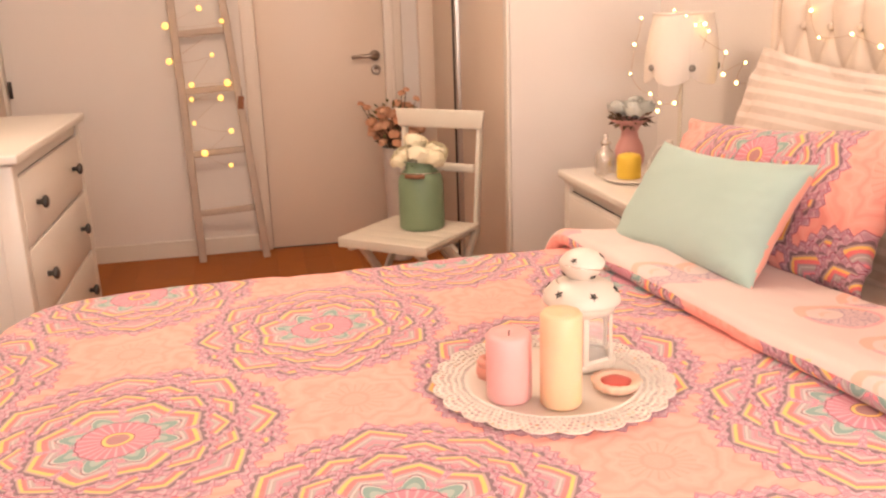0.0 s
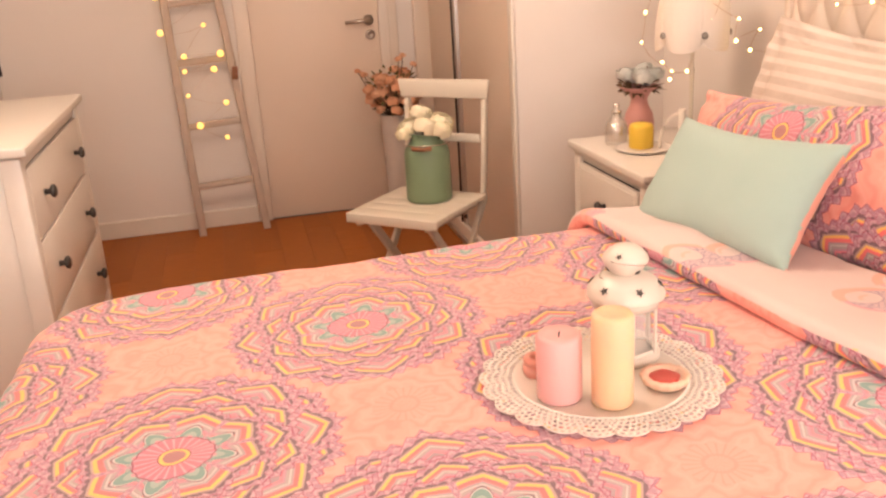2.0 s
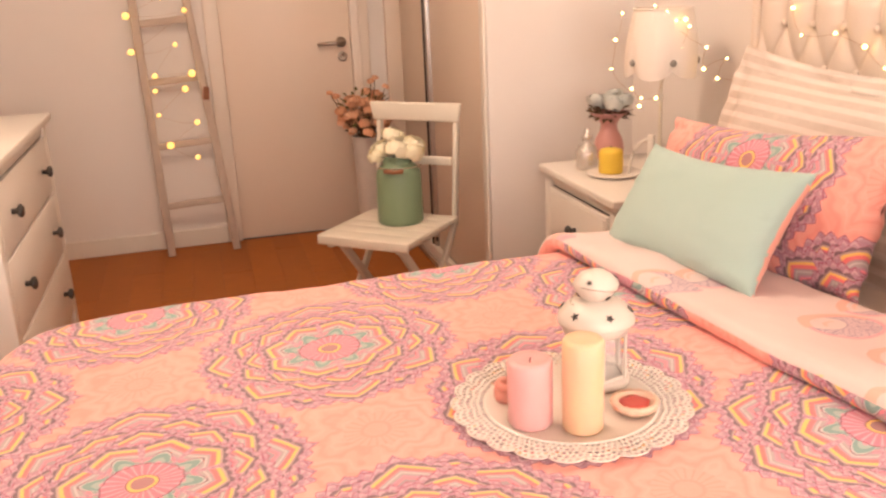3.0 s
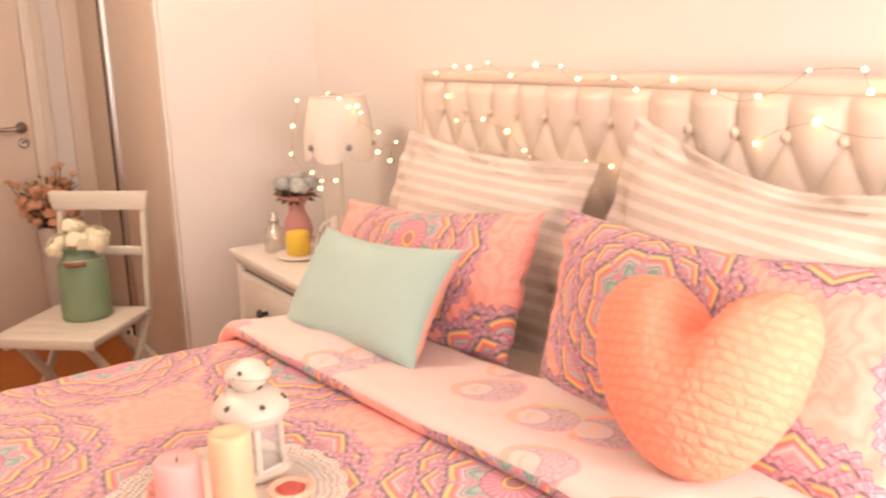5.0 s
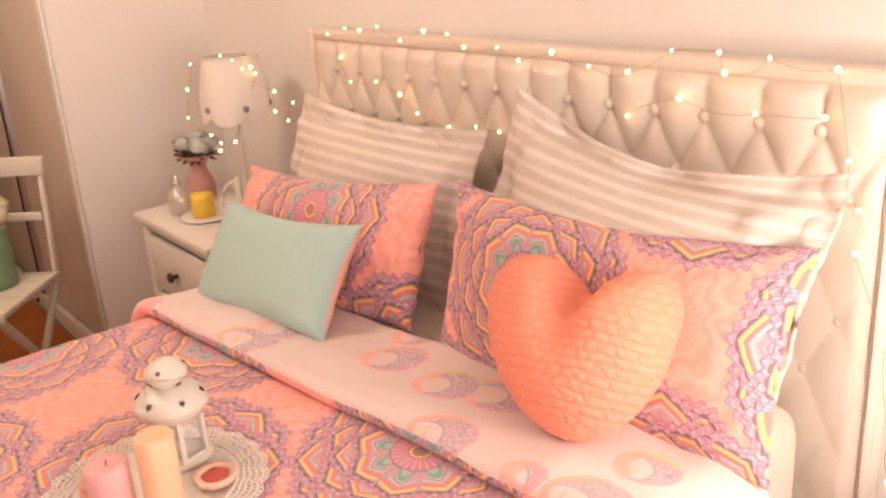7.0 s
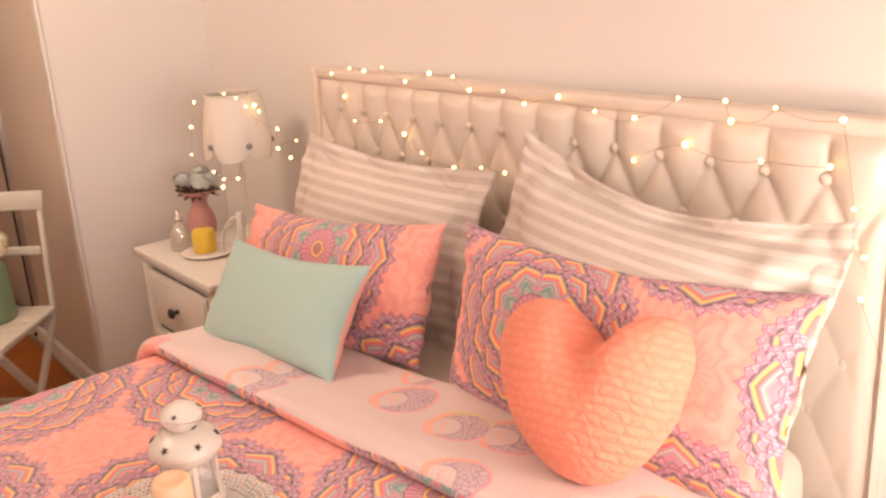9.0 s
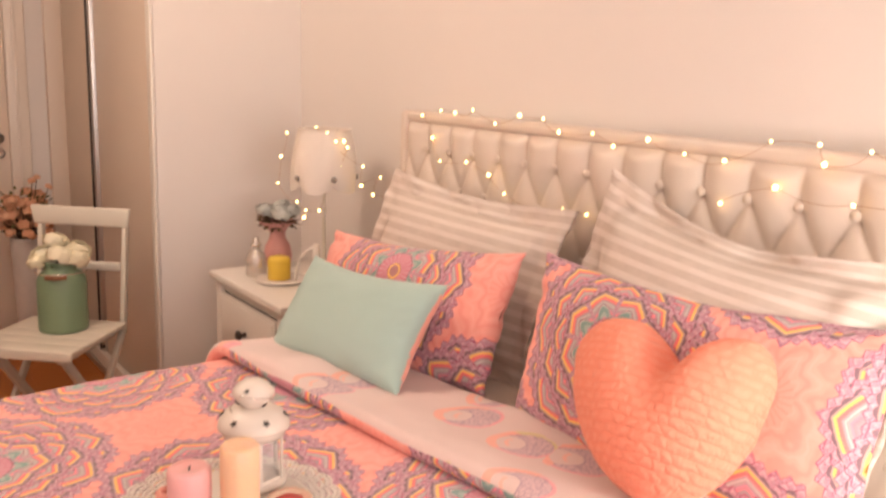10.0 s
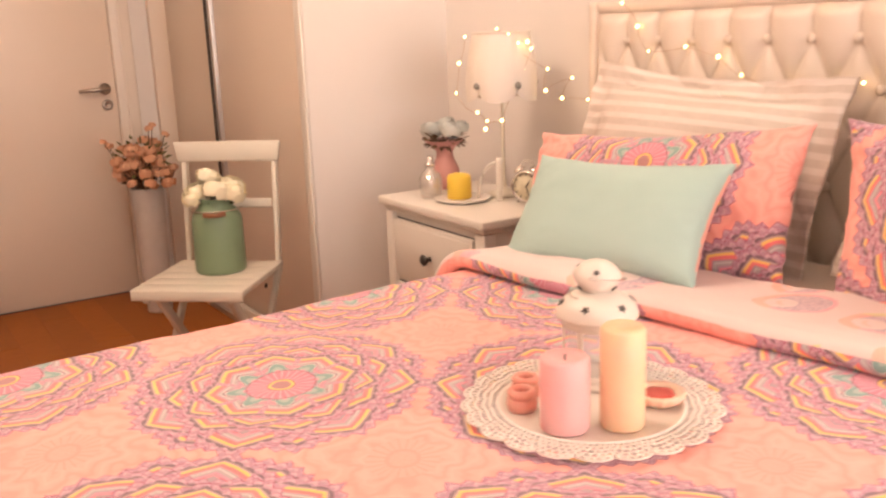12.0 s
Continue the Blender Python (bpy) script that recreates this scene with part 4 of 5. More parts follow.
def scatter_petals(bm, centre, size, count, seed):
    """A full rose head: curved petals wrapped round a ball, opening outwards."""
    rng = random.Random(seed)
    core = bm.verts.new(centre)
    lean = Matrix.Rotation(rng.uniform(-0.35, 0.35), 4, "X") @ Matrix.Rotation(rng.uniform(-0.35, 0.35), 4, "Y")
    for i in range(count):
        f = (i + 0.5) / count
        turn, down = i * 2.4 + rng.uniform(-0.25, 0.25), 0.1 + 1.65 * f
        r = size * (0.34 + 0.26 * f) * rng.uniform(0.94, 1.06)
        span, tall = 0.75 - 0.25 * (1 - f), 0.85
        m = Matrix.Translation(centre) @ lean @ Matrix.Rotation(turn, 4, "Z")
        grid = []
        for u in steps(0, 1, 4):
            row = []
            a = down + 0.55 - tall * u
            for v in steps(-1, 1, 4):
                rim = 1 + 0.16 * u * u * (0.5 + f) - 0.05 * (1 - v * v) + 0.04 * math.sin(5 * v + i)
                b = v * span * (0.6 + 0.6 * math.sin(0.5 + 2.0 * u)) / max(0.45, math.sin(max(0.25, a)))
                row.append(bm.verts.new(m @ (Vector((math.sin(a) * math.cos(b), math.sin(a) * math.sin(b), math.cos(a))) * r * rim)))
            grid.append(row)
        bm.faces.new((core, grid[0][1], grid[0][2])), bm.faces.new((core, grid[0][2], grid[0][3]))
        for p, q in zip(grid, grid[1:]):
            for k in range(4):
                bm.faces.new((p[k], p[k + 1], q[k + 1], q[k]))


def rose_bunch(parent, name, heads, mat, seed, petals=14, label=""):
    for i, (x, y, z, s) in enumerate(heads):
        bm = bmesh.new()
        scatter_petals(bm, Vector((x, y, z)), s, petals, seed + i)
        part(name, bm, mat, parent, label)


def leaf_bunch(parent, centre, spread, count, size, mat, seed, name="leaves", up=0.4):
    rng = random.Random(seed)
    bm = bmesh.new()
    for _ in range(count):
        d = Vector((rng.gauss(0, 1), rng.gauss(0, 1), rng.gauss(up, 0.8))).normalized()
        p = Vector(centre) + Vector((d.x * spread[0], d.y * spread[0], d.z * spread[1])) * rng.uniform(0.35, 1.0)
        s = d.cross(Vector((rng.uniform(-1, 1), rng.uniform(-1, 1), 1))).normalized()
        L, w = size * rng.uniform(0.6, 1.2), size * 0.24
        q = [p, p + d * L * 0.4 + s * w, p + d * L, p + d * L * 0.4 - s * w, p + d * L * 0.5 - Vector((0, 0, w * 0.4))]
        vs = [bm.verts.new(v) for v in q]
        for tri in ((0, 1, 4), (1, 2, 4), (2, 3, 4), (3, 0, 4)):
            bm.faces.new([vs[k] for k in tri])
    part(name, bm, mat, parent)


def pink_vase():
    ob = thing("pink_vase", pose(1.765, 2.73, TOP), "dusty pink glazed vase of sage grey fabric roses", "vase")
    part("vase_body", lathe([(0, 0), (0.034, 0), (0.043, 0.01), (0.046, 0.035), (0.04, 0.065), (0.027, 0.09), (0.024, 0.108), (0.034, 0.126), (0.058, 0.142), (0.06, 0.146), (0.055, 0.145), (0.03, 0.124), (0.018, 0.1), (0, 0.09)], 40), PINK_GLAZE, ob)
    rose_bunch(ob, "rose", [(0.0, -0.026, 0.178, 0.05), (-0.03, 0.016, 0.176, 0.05), (0.026, 0.026, 0.186, 0.05), (-0.01, -0.055, 0.17, 0.042), (0.035, -0.034, 0.18, 0.044), (-0.02, 0.052, 0.172, 0.044)], ROSE_SAGE, 5, 18)
    leaf_bunch(ob, (0, 0, 0.148), (0.056, 0.024), 80, 0.034, STEMS, 3, "dark_foliage", 0.1)


def glass_bottle():
    ob = thing("glass_bottle", pose(1.648, 2.63, TOP) @ Matrix.Diagonal((1.12, 1.12, 1.12, 1.0)), "small clear glass perfume bottle with a metal stopper", "bottle")
    part("bottle_glass", lathe([(0, 0), (0.025, 0), (0.029, 0.006), (0.029, 0.045), (0.024, 0.06), (0.012, 0.07), (0.011, 0.08), (0.0085, 0.08), (0.009, 0.07), (0.02, 0.058), (0.025, 0.044), (0.025, 0.01), (0, 0.008)], 28, wobble=lambda a, z: 1 + (0.04 * math.cos(8 * a) if z < 0.055 else 0)), THIN_BOTTLE, ob)
    part("stopper", lathe([(0, 0.08), (0.013, 0.08), (0.014, 0.086), (0.006, 0.09), (0.008, 0.1), (0.005, 0.106), (0, 0.108)], 20), STEEL, ob, "polished metal stopper")


def candle_plate():
    plate = thing("saucer", pose(1.685, 2.525, TOP), "small white porcelain saucer under a candle", "plate")
    part("dish", lathe([(0, 0.0), (0.06, 0.0), (0.074, 0.003), (0.079, 0.0065), (0.08, 0.008), (0.076, 0.0085), (0.055, 0.006), (0, 0.0058)], 48), PORCELAIN, plate)
    ob = thing("yellow_candle", pose(1.678, 2.53, TOP + 0.0065), "stubby yellow pillar candle on a white saucer", "candle")
    part("wax", lathe([(0, 0), (0.032, 0), (0.034, 0.003), (0.034, 0.058), (0.03, 0.066), (0.015, 0.07), (0, 0.071)], 36), YELLOW_WAX, ob)
    part("wick", tube([(0, 0, 0.068), (0, 0.001, 0.076)], 0.001, 6), BLACK_WIRE, ob)


def curved_stand():
    ob = thing("white_stand", pose(1.762, 2.455, TOP, 0, 0, -40), "white wooden upright stand with a curved brace", "ornament")
    part("upright", box(-0.009, 0.009, -0.009, 0.009, 0, 0.118, 0.002), WHITE_PAINT, ob)
    part("brace", tube([(-0.008 - 0.052 * math.sin(a), 0, 0.004 + 0.1 * math.cos(a)) for a in steps(0, 1.55, 12)], 0.0045, 8), WHITE_PAINT, ob)


def alarm_clock():
    ob = thing("alarm_clock", pose(1.79, 2.365, TOP + 0.047, 0, 0, -62), "twin-bell alarm clock with a pale dial", "clock")
    part("case", lathe([(0, 0.018), (0.03, 0.018), (0.04, 0.01), (0.042, -0.012), (0.042, -0.018), (0.038, -0.018), (0.038, -0.012), (0.0, -0.011)], 40), STEEL, ob, m=pose(0, 0, 0, -90))
    part("dial", lathe([(0, 0.0125), (0.0375, 0.0125), (0.0375, 0.011), (0, 0.011)], 36), CLOCK_FACE, ob, "cream paper dial", m=pose(0, 0, 0, 90))
    for a, L in ((35, 0.02), (160, 0.028)):
        part("clock_hand", bar((0, -0.0145, 0), (L * math.sin(radians(a)), -0.0145, L * math.cos(radians(a))), 0.0022, 0.001, 0.0, (0, 0, 1) if abs(math.cos(radians(a))) < 0.5 else (1, 0, 0)), BLACK_WIRE, ob, "black clock hand")
    for k in range(12):
        a = k * math.pi / 6
        part("hour_mark", box(-0.0011, 0.0011, -0.0138, -0.0128, 0.029, 0.0345), BLACK_WIRE, ob, "", False, m=Matrix.Rotation(a, 4, "Y"))
    for s in (-1, 1):
        part("bell", lathe([(0, 0.013), (0.011, 0.01), (0.016, 0.002), (0.0165, 0), (0.014, 0), (0, 0.009)], 24), STEEL, ob, m=pose(s * 0.022, 0, 0.041, 0, s * 28, 0))
        part("foot", tube([(s * 0.022, 0, -0.033), (s * 0.03, 0, -0.047)], 0.003, 8), STEEL, ob)
    part("carry_handle", tube([(0.02 * math.cos(a), 0, 0.055 + 0.013 * math.sin(a)) for a in steps(0, math.pi, 12)], 0.0016, 6), STEEL, ob)


def bedside_lamp(m, label, shade_mat, glowing=False):
    ob = thing("table_lamp", m, label, "lamp", "lamps beside the bed")
    part("lamp_foot", lathe([(0, 0), (0.05, 0), (0.053, 0.005), (0.042, 0.012), (0.013, 0.018), (0.008, 0.03), (0.01, 0.042), (0.006, 0.05), (0.0055, 0.2), (0.009, 0.21), (0.005, 0.222), (0.005, 0.33), (0, 0.33)], 32), CREAM_PAINT, ob)
    scallop = 5
    us, vs = steps(0, 1, 96), steps(0, 1, 14)

    def cloth(u, v, inner=0.0):
        a = 2 * math.pi * u
        lobe = abs(math.cos(scallop / 2 * a))
        drop = 0.03 * lobe ** 0.5
        z = 0.452 - (0.155 + drop) * v
        r = 0.077 + 0.02 * math.sin(v * 2.2) + (0.012 * lobe - 0.006) * v ** 2 + 0.0016 * math.sin(40 * a) * (1 - 0.6 * lobe) - inner
        return (r * math.cos(a), r * math.sin(a), z)

    bm = sheet(lambda u, v: cloth(u, v), us, vs, lambda u, v: (u * 0.9, v * 0.2))
    sheet(lambda u, v: cloth(u, v, 0.003), us, vs, lambda u, v: (u * 0.9, v * 0.2), bm)
    part("shade", bm, shade_mat, ob, "scalloped white fabric shade")
    part("shade_ring", tube([(0.079 * math.cos(a), 0.079 * math.sin(a), 0.452) for a in steps(0, 2 * math.pi, 48)[:-1]], 0.003, 6, close=True), SHADE, ob)
    for k in range(3):
        a = k * 2 * math.pi / 3 + 0.4
        part("shade_strut", tube([(0, 0, 0.33), (0.078 * math.cos(a), 0.078 * math.sin(a), 0.45)], 0.0015, 6), STEEL, ob)
    for k in range(scallop):
        a = 2 * math.pi * (k + 0.5) / scallop
        part("shade_button", lathe([(0, 0.005), (0.007, 0.004), (0.0095, 0.0), (0.008, -0.003), (0, -0.003)], 16), BUTTON_CLOTH, ob, "small grey fabric button", m=Matrix.Translation((0.0965 * math.cos(a), 0.0965 * math.sin(a), 0.312)) @ Matrix.Rotation(a, 4, "Z") @ Matrix.Rotation(radians(90), 4, "Y"))
    return ob


pink_vase()
glass_bottle()
candle_plate()
curved_stand()
alarm_clock()
bedside_lamp(pose(1.815, 2.505, TOP, 0, 0, 8), "table lamp with scalloped white shade and grey buttons", SHADE)


# ---- strings of fairy lights ----
def fairy_lights(label, places, size, sag, seed, glow=BULB):
    rng = random.Random(seed)
    first = Vector(places[0])
    ob = thing("fairy_lights", Matrix.Translation(first), label, "fairy lights")
    pts = [Vector(p) - first for p in places]
    wire = []
    for a, b in zip(pts, pts[1:]):
        bend = Vector((0, rng.uniform(-1, 1), rng.uniform(-1, 0.4))) * sag
        for t in steps(0, 1, 6)[:-1]:
            wire.append(a.lerp(b, t) + bend * 4 * t * (1 - t))
    wire.append(pts[-1])
    part("wire", tube(wire, 0.0006, 5), WIRE, ob, "thin copper wire")
    bulb = None
    for i, p in enumerate(pts):
        if bulb is None:
            bulb = part("bulb", lathe([(0, -size), (size * 0.7, -size * 0.7), (size, 0), (size * 0.7, size * 0.7), (0, size)], 10), glow, ob, "tiny glowing warm bulb")
            first_bulb = bulb.data
        else:
            bulb = new("bulb", first_bulb)
            bulb.parent = ob
            bulb["label"] = "tiny glowing warm bulb"
        bulb.location = p
        bulb.scale = [(1.0, 1.35, 0.9, 1.15, 1.5)[i % 5]] * 3


HB = HB_FRONT - 0.006
FRONT_STRING = [(2.167, 1.193), (2.114, 1.136), (2.076, 1.076), (1.959, 1.086), (1.863, 1.063), (1.798, 1.024), (1.681, 1.004), (1.586, 1.017), (1.51, 1.015)]
TOP_STRING = [(2.079, 1.211), (2.014, 1.208), (1.937, 1.22), (1.845, 1.191), (1.752, 1.216), (1.668, 1.213), (1.613, 1.187), (1.506, 1.192), (1.443, 1.17), (1.348, 1.191), (1.253, 1.171), (1.159, 1.167), (1.065, 1.21), (0.971, 1.212), (0.959, 1.18), (0.88, 1.208), (0.769, 1.199), (0.741, 1.067), (0.719, 0.995)]
fairy_lights("warm fairy lights draped across the buttoned headboard", [(HB, y, z) for y, z in FRONT_STRING], 0.0034, 0.012, 1)
fairy_lights("warm fairy lights along the top of the headboard", [(HB - 0.002 * (z < 1.1), y, z) for y, z in TOP_STRING], 0.0034, 0.012, 2)
fairy_lights("warm fairy lights hanging between headboard and pillows", [(HB, y, z) for y, z in ((1.16, 1.088), (1.047, 1.131), (0.9, 1.12), (0.784, 1.126))], 0.0042, 0.02, 6)
LAMP_STRING = [(1.695, 2.506, 1.125), (1.681, 2.517, 1.056), (1.673, 2.523, 0.978), (1.718, 2.489, 0.924), (1.734, 2.476, 0.878), (1.738, 2.473, 0.9), (1.77, 2.449, 0.9), (1.819, 2.412, 1.034), (1.835, 2.399, 1.088), (1.827, 2.405, 1.106), (1.808, 2.42, 1.104), (1.788, 2.435, 1.129), (1.763, 2.454, 1.143), (1.88, 2.386, 1.032), (1.88, 2.395, 0.975), (1.88, 2.287, 1.011), (1.88, 2.327, 0.957), (1.88, 2.228, 0.957)]
fairy_lights("warm fairy lights wound round the bedside lamp", LAMP_STRING, 0.0036, 0.015, 3)



# ---- far end of the room ----
def ladder():
    ob = thing("ladder", pose(0.505, 4.57, 0), "leaning grey-washed decorative wooden ladder", "ladder")
    high, back = 1.78, 0.125
    left = lambda z: (-0.15 - 0.03 * z / 1.25, back * z / high, z)
    right = lambda z: (0.158 - 0.105 * z / 1.25, back * z / high, z)
    for side in (left, right):
        part("rail", bar(side(0), side(high), 0.036, 0.024, 0.005, (1, 0, 0)), LADDER_WOOD, ob)
    for z in (0.24, 0.525, 0.82, 1.085, 1.36, 1.62):
        a, b = Vector(left(z)), Vector(right(z + 0.014))
        part("rung", bar(a, b, 0.03, 0.016, 0.004, (0, 0, 1)), LADDER_WOOD, ob)


ladder()
tag = thing("hanging_tag", pose(0.603, 4.6, 0.76, 0, 8, 0), "small dark red wooden tag hanging on the ladder", "ornament")
part("tag_plate", box(-0.014, 0.014, -0.004, 0.004, -0.03, 0.03, 0.003), LEATHER_GRIP, tag)
part("string", tube([(0, 0, 0.03), (0.0, 0.004, 0.075)], 0.0012, 6), STEMS, tag)
LADDER_STRING = [(0.36, 1.5), (0.5, 1.42), (0.44, 1.3), (0.452, 1.199), (0.295, 1.125), (0.549, 1.138), (0.297, 0.966), (0.491, 0.988), (0.386, 0.854), (0.55, 0.856), (0.379, 0.787), (0.512, 0.788), (0.38, 0.677), (0.547, 0.632), (0.415, 0.535), (0.531, 0.47)]
fairy_lights("warm fairy lights wound round the ladder", [(x, 4.53 + 0.125 * z / 1.78, z) for x, z in LADDER_STRING], 0.011, 0.02, 4, AMBER)


def chest():
    ob = thing("chest_of_drawers", pose(-0.182, 2.99, 0, 0, 0, 90), "white painted chest of drawers with dark round knobs", "chest of drawers")
    W, D = 0.93, 0.5
    part("top", box(-W / 2 - 0.018, W / 2 + 0.018, -D / 2 - 0.02, D / 2, 0.838, 0.862, 0.005, 3), WHITE_PAINT, ob)
    part("body", box(-W / 2 + 0.007, W / 2 - 0.007, -D / 2 + 0.02, D / 2 - 0.006, 0.1, 0.834, 0.003), WHITE_PAINT, ob)
    for x in (-W / 2 + 0.025, W / 2 - 0.025):
        for y in (-D / 2 + 0.025, D / 2 - 0.025):
            part("post", box(x - 0.025, x + 0.025, y - 0.025, y + 0.025, 0, 0.832, 0.004), WHITE_PAINT, ob)
    part("cornice", box(-W / 2 + 0.05, W / 2 - 0.05, -D / 2 + 0.006, -D / 2 + 0.02, 0.8, 0.834, 0.002), WHITE_PAINT, ob)
    for z0, z1 in ((0.612, 0.795), (0.402, 0.604), (0.19, 0.394)):
        # dark backing painted in as shade between the drawer fronts
        part("gap_shade", box(-W / 2 + 0.052, W / 2 - 0.052, -D / 2 + 0.012, -D / 2 + 0.021, z0 - 0.004, z1 + 0.003), DARK_GAP, ob, "", False)
        drawer = part("drawer_front", box(-W / 2 + 0.056, W / 2 - 0.056, -D / 2, -D / 2 + 0.018, z0, z1, 0.002), WHITE_PAINT, ob)
        for x in (-0.265, 0.265):
            part("knob", lathe([(0, 0), (0.008, 0), (0.007, 0.012), (0.017, 0.018), (0.018, 0.025), (0.011, 0.03), (0, 0.031)], 20), DARK_KNOB, drawer, "dark round metal knob", m=pose(x, -D / 2, (z0 + z1) / 2, 90))


chest()


def folding_chair():
    ob = thing("folding_chair", pose(1.151, 3.138, 0, 0, 0, -42.5) @ Matrix.Diagonal((0.94, 0.94, 1.02, 1.0)), "cream painted wooden folding chair with two back rails", "chair")
    for k in range(5):
        y = -0.155 + k * 0.075
        part("seat_slat", box(-0.185, 0.185, y - 0.0371, y + 0.0371, 0.412, 0.428, 0.0015), CREAM_PAINT, ob)
    part("seat_front", box(-0.185, 0.185, -0.2, -0.192, 0.396, 0.428, 0.003), CREAM_PAINT, ob)
    for x in (-0.14, 0.14):
        part("seat_rail", box(x - 0.011, x + 0.011, -0.19, 0.17, 0.386, 0.411, 0.003), CREAM_PAINT, ob)
    for x in (-0.163, 0.163):
        part("back_post", bar((x, 0.245, 0.79), (x, 0.195, 0.385), 0.017, 0.028, 0.003, (1, 0, 0)), CREAM_PAINT, ob)
        part("back_leg", bar((x, 0.195, 0.4), (x, -0.17, 0.0), 0.017, 0.028, 0.003, (1, 0, 0)), CREAM_PAINT, ob)
    for x in (-0.12, 0.12):
        part("front_leg", bar((x, -0.15, 0.4), (x, 0.22, 0.0), 0.017, 0.03, 0.003, (1, 0, 0)), CREAM_PAINT, ob)
    for name, z, w in (("top_rail", 0.775, 0.064), ("middle_rail", 0.612, 0.03)):
        y = 0.245 - (0.79 - z) * 0.05 / 0.4
        wide = 0.195 if w > 0.05 else 0.155
        bm = bar((-wide, y - 0.018, z), (wide, y - 0.018, z), w, 0.016, 0.006, (0, 0, 1))
        if w > 0.05:
            # the ends slant in towards the lower edge
            for v in bm.verts:
                v.co.x *= 0.96 + 0.06 * (v.co.z - z) / w
        part(name, bm, CREAM_PAINT, ob)
    part("foot_bar", box(-0.155, 0.155, -0.06, -0.04, 0.11, 0.13, 0.003), CREAM_PAINT, ob)
    part("foot_bar", box(-0.112, 0.112, 0.115, 0.135, 0.1, 0.12, 0.003), CREAM_PAINT, ob)
    for s in (-1, 1):
        part("hinge_bolt", lathe([(0, -0.004), (0.007, -0.003), (0.008, 0.003), (0, 0.005)], 12), DARK_KNOB, ob, m=pose(s * 0.174, 0.03, 0.385, 0, 90, 0))


folding_chair()


def milk_can():
    ob = thing("milk_can", pose(1.195, 3.165, 0.4375, 0, 0, -20) @ Matrix.Diagonal((0.93, 0.93, 0.98, 1.0)), "sage green enamel milk can of ivory roses on the chair", "vase")
    part("can_body", lathe([(0, 0), (0.078, 0), (0.083, 0.004), (0.084, 0.02), (0.083, 0.165), (0.08, 0.18), (0.066, 0.2), (0.056, 0.207), (0.055, 0.228), (0.06, 0.236), (0.057, 0.238), (0.05, 0.228), (0, 0.21)], 48), GREEN_METAL, ob)
    part("grip", tube([(-0.04, -0.086, 0.196), (0.0, -0.096, 0.194), (0.03, -0.088, 0.196)], 0.0075, 10), LEATHER_GRIP, ob, "brown wooden handle grip")
    part("bail_wire", tube([(0.085 * math.cos(a), 0.088 * math.sin(a), 0.2 - 0.004 * math.sin(a)) for a in steps(-math.pi, 0, 20)], 0.0018, 6), STEEL, ob)
    rose_bunch(ob, "rose", [(0.005, -0.045, 0.258, 0.078), (-0.055, 0.0, 0.25, 0.07), (0.055, 0.01, 0.26, 0.078), (-0.015, 0.04, 0.288, 0.07), (-0.02, -0.005, 0.302, 0.062), (-0.072, -0.035, 0.238, 0.052), (0.062, -0.04, 0.248, 0.066), (0.0, 0.065, 0.262, 0.066)], ROSE_WHITE, 21, 20)
    leaf_bunch(ob, (0, 0, 0.23), (0.06, 0.025), 26, 0.035, LEAVES, 8)


def floor_vase():
    ob = thing("floor_vase", pose(1.3, 4.33, 0), "tall pale textured floor vase of dried peach flowers", "vase")
    part("vase_body", lathe([(0, 0), (0.05, 0), (0.053, 0.008)] + [(0.053 + 0.016 * k / 24, 0.02 + 0.52 * k / 24) for k in range(25)] + [(0.066, 0.545), (0.062, 0.53), (0, 0.45)], 48, wobble=lambda a, z: 1 + 0.03 * wob(2.5 * math.cos(a) * 2, 2.5 * math.sin(a) * 2, z * 28)), VASE_WHITE, ob)
    rng = random.Random(31)
    heads = []
    for i in range(52):
        a, r = rng.uniform(0, 2 * math.pi), 0.125 * math.sqrt(rng.random())
        heads.append((r * math.cos(a), r * math.sin(a), 0.68 - 0.3 * r + rng.uniform(-0.08, 0.075), rng.uniform(0.034, 0.06)))
    heads += [(-0.165, -0.05, 0.755, 0.026), (-0.13, 0.02, 0.73, 0.03), (0.03, -0.02, 0.79, 0.03), (0.06, 0.03, 0.8, 0.026), (0.1, 0.0, 0.76, 0.03)]
    for x, y, z, s in heads:
        part("stem", tube([(x * 0.1, y * 0.1, 0.5), (x * 0.5, y * 0.5, 0.6), (x, y, z)], 0.002, 5), STEMS, ob)
    rose_bunch(ob, "flower_head", heads, DRIED, 40, 9)
    leaf_bunch(ob, (0, 0, 0.66), (0.115, 0.1), 110, 0.036, LEAVES, 9)
    leaf_bunch(ob, (0, 0, 0.57), (0.07, 0.04), 60, 0.04, STEMS, 10, "dry_foliage")


milk_can()
floor_vase()


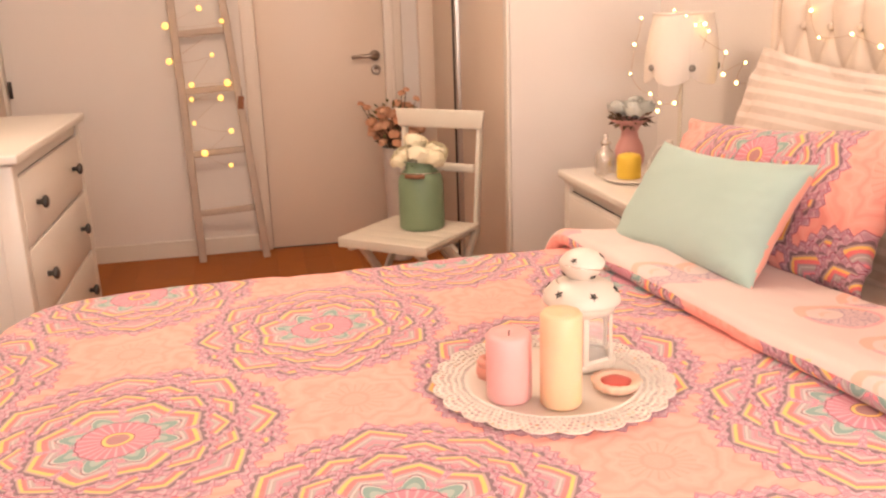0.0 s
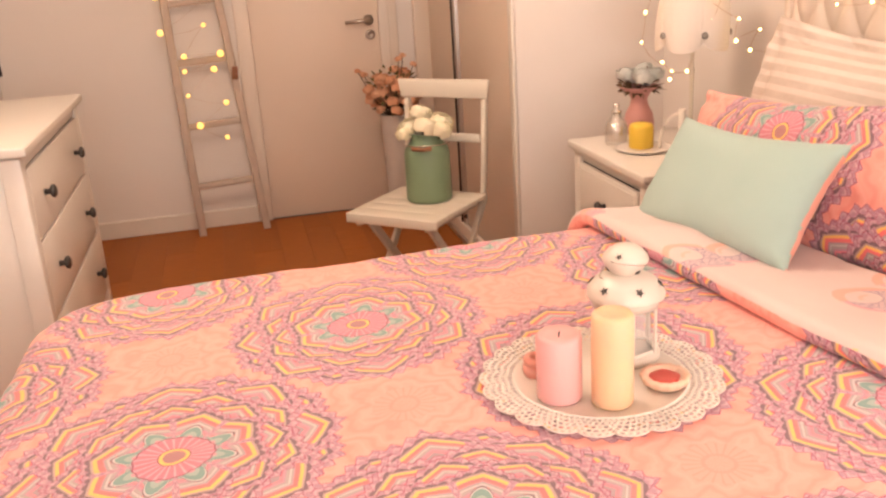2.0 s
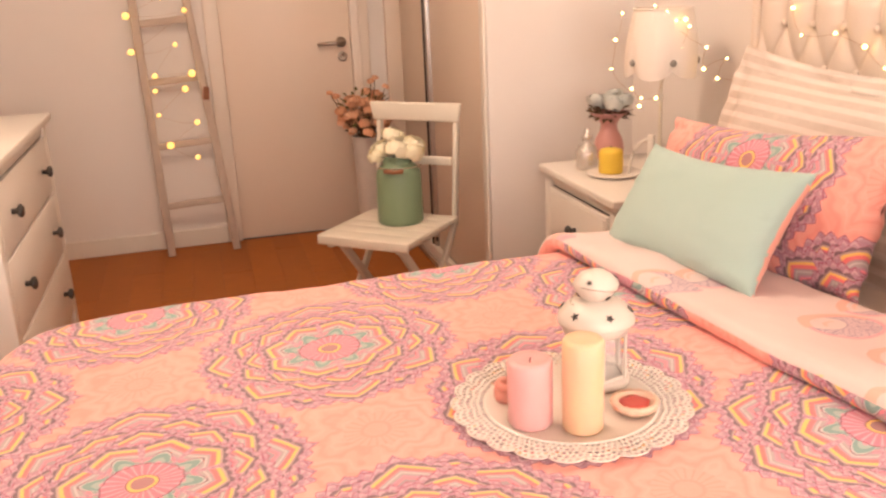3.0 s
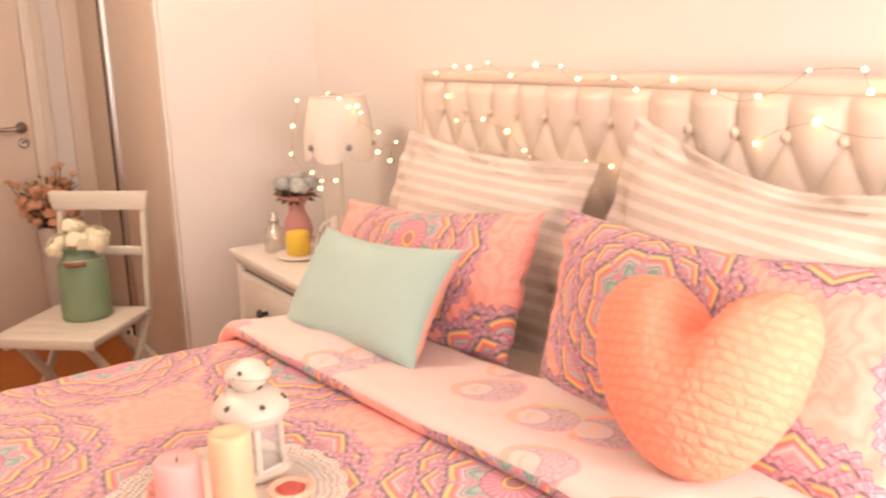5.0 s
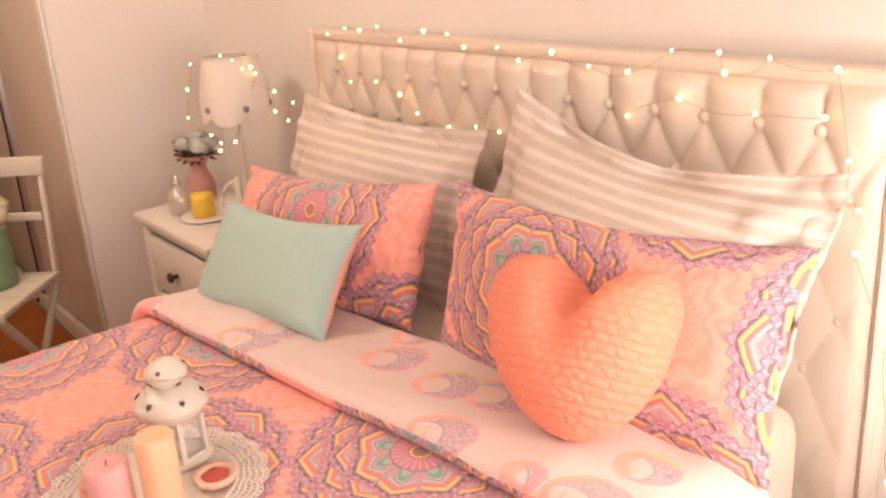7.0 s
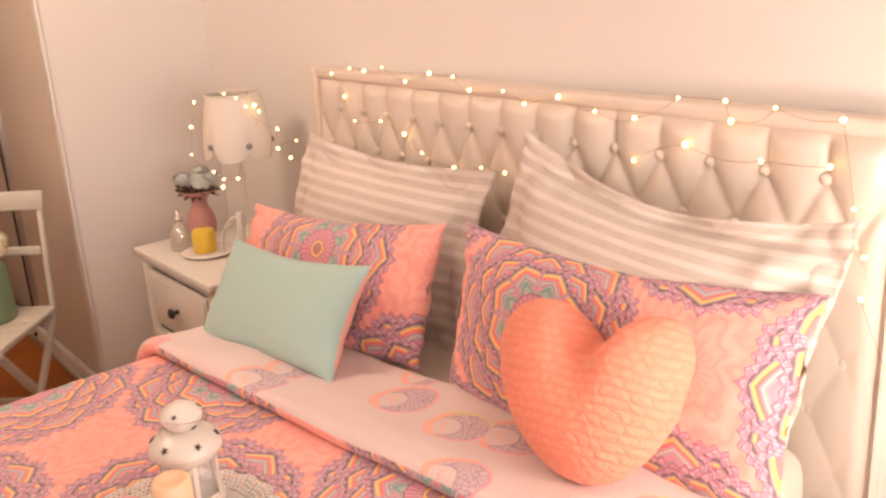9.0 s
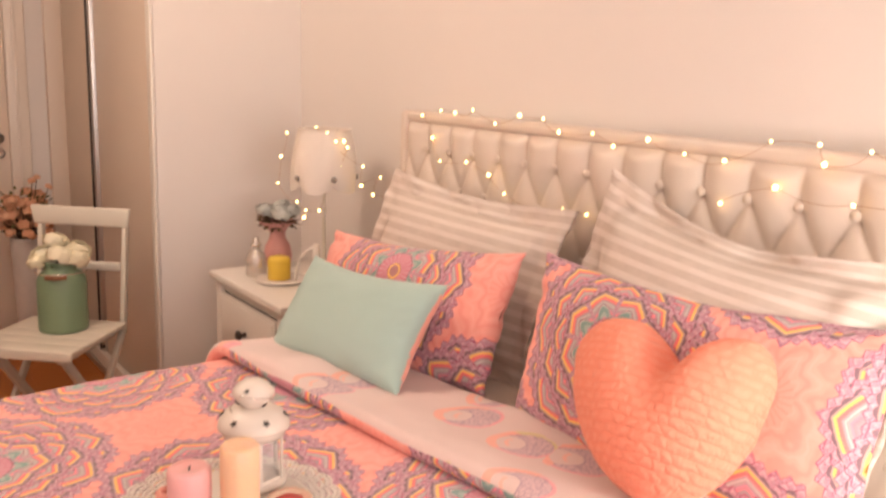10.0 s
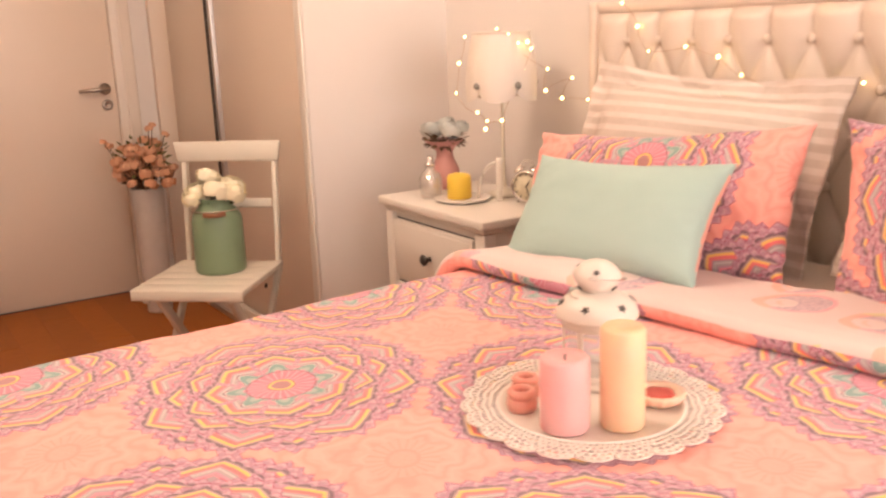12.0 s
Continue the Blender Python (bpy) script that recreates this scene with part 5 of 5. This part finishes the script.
# ---- low table on the near side of the bed ----
def near_corner():
    ob = thing("side_table", pose(1.62, 0.26, 0), "low white painted side table by the bed", "side table")
    part("tabletop", box(-0.25, 0.32, -0.3, 0.33, 0.395, 0.42, 0.005), WHITE_PAINT, ob)
    for x in (-0.22, 0.29):
        for y in (-0.27, 0.3):
            part("leg", box(x - 0.02, x + 0.02, y - 0.02, y + 0.02, 0, 0.394, 0.003), WHITE_PAINT, ob)
    lamp = thing("globe_lamp", pose(BEDSIDE_AT[0], BEDSIDE_AT[1], 0.421), "small lit globe lamp on the side table", "lamp")
    part("lamp_foot", lathe([(0, 0), (0.06, 0), (0.062, 0.01), (0.02, 0.025), (0.012, 0.05), (0.012, BEDSIDE_AT[2] - 0.5), (0, BEDSIDE_AT[2] - 0.5)], 28), CREAM_PAINT, lamp)
    top = BEDSIDE_AT[2] - 0.5
    part("bulb", lathe([(0, top), (0.01, top + 0.001), (0.02, top + 0.014), (0.024, top + 0.028), (0.018, top + 0.042), (0, top + 0.05)], 20), GLOBE, lamp, "lit white bulb")
    basket = thing("wire_basket", pose(1.88, 0.5, 0.421), "black openwork wire lantern on the side table", "lantern")
    for k in range(14):
        a = 2 * math.pi * k / 14
        part("upright_wire", tube([(0.052 * math.cos(a), 0.052 * math.sin(a), 0.002), (0.06 * math.cos(a + 0.15), 0.06 * math.sin(a + 0.15), 0.08), (0.05 * math.cos(a + 0.3), 0.05 * math.sin(a + 0.3), 0.165)], 0.0035, 6), BLACK_WIRE, basket)
    for z, r in ((0.003, 0.053), (0.08, 0.061), (0.165, 0.051)):
        part("hoop", tube([(r * math.cos(a), r * math.sin(a), z) for a in steps(0, 2 * math.pi, 28)[:-1]], 0.003, 6, close=True), BLACK_WIRE, basket)
    part("inner_cup", lathe([(0, 0.004), (0.042, 0.004), (0.044, 0.15), (0.041, 0.15), (0.04, 0.008), (0, 0.008)], 28), PORCELAIN, basket)
    fairy_lights("warm fairy lights trailing beside the headboard", [(1.93, 0.715, 0.93), (1.94, 0.66, 0.8), (1.9, 0.62, 0.66), (1.86, 0.6, 0.62), (1.8, 0.56, 0.56), (1.78, 0.52, 0.5)], 0.004, 0.015, 5)


near_corner()

# ---- floor planks ----
def floor_planks():
    wide, length = 0.13, 1.15
    meshes = {}
    x, col = WEST, 0
    while x < EAST:
        w = min(wide, EAST - x)
        y = SOUTH - (0.37 * col % 1.0) * length
        while y < NORTH:
            y0, y1 = max(y, SOUTH), min(y + length, NORTH)
            if y1 - y0 > 0.02:
                key = (round(w, 3), round(y1 - y0, 3))
                if key not in meshes:
                    bm = box(-w / 2 + 0.0003, w / 2 - 0.0003, -(y1 - y0) / 2 + 0.001, (y1 - y0) / 2 - 0.001, -0.014, 0.0, 0.0004, 1)
                    me = bpy.data.meshes.new("floor_plank")
                    bm.to_mesh(me)
                    bm.free()
                    me.materials.append(OAK)
                    meshes[key] = me
                ob = new("floor_plank", meshes[key])
                ob.parent = floor
                ob.location = (x + w / 2, (y0 + y1) / 2, 0)
            y += length
        x += wide
        col += 1


floor_planks()
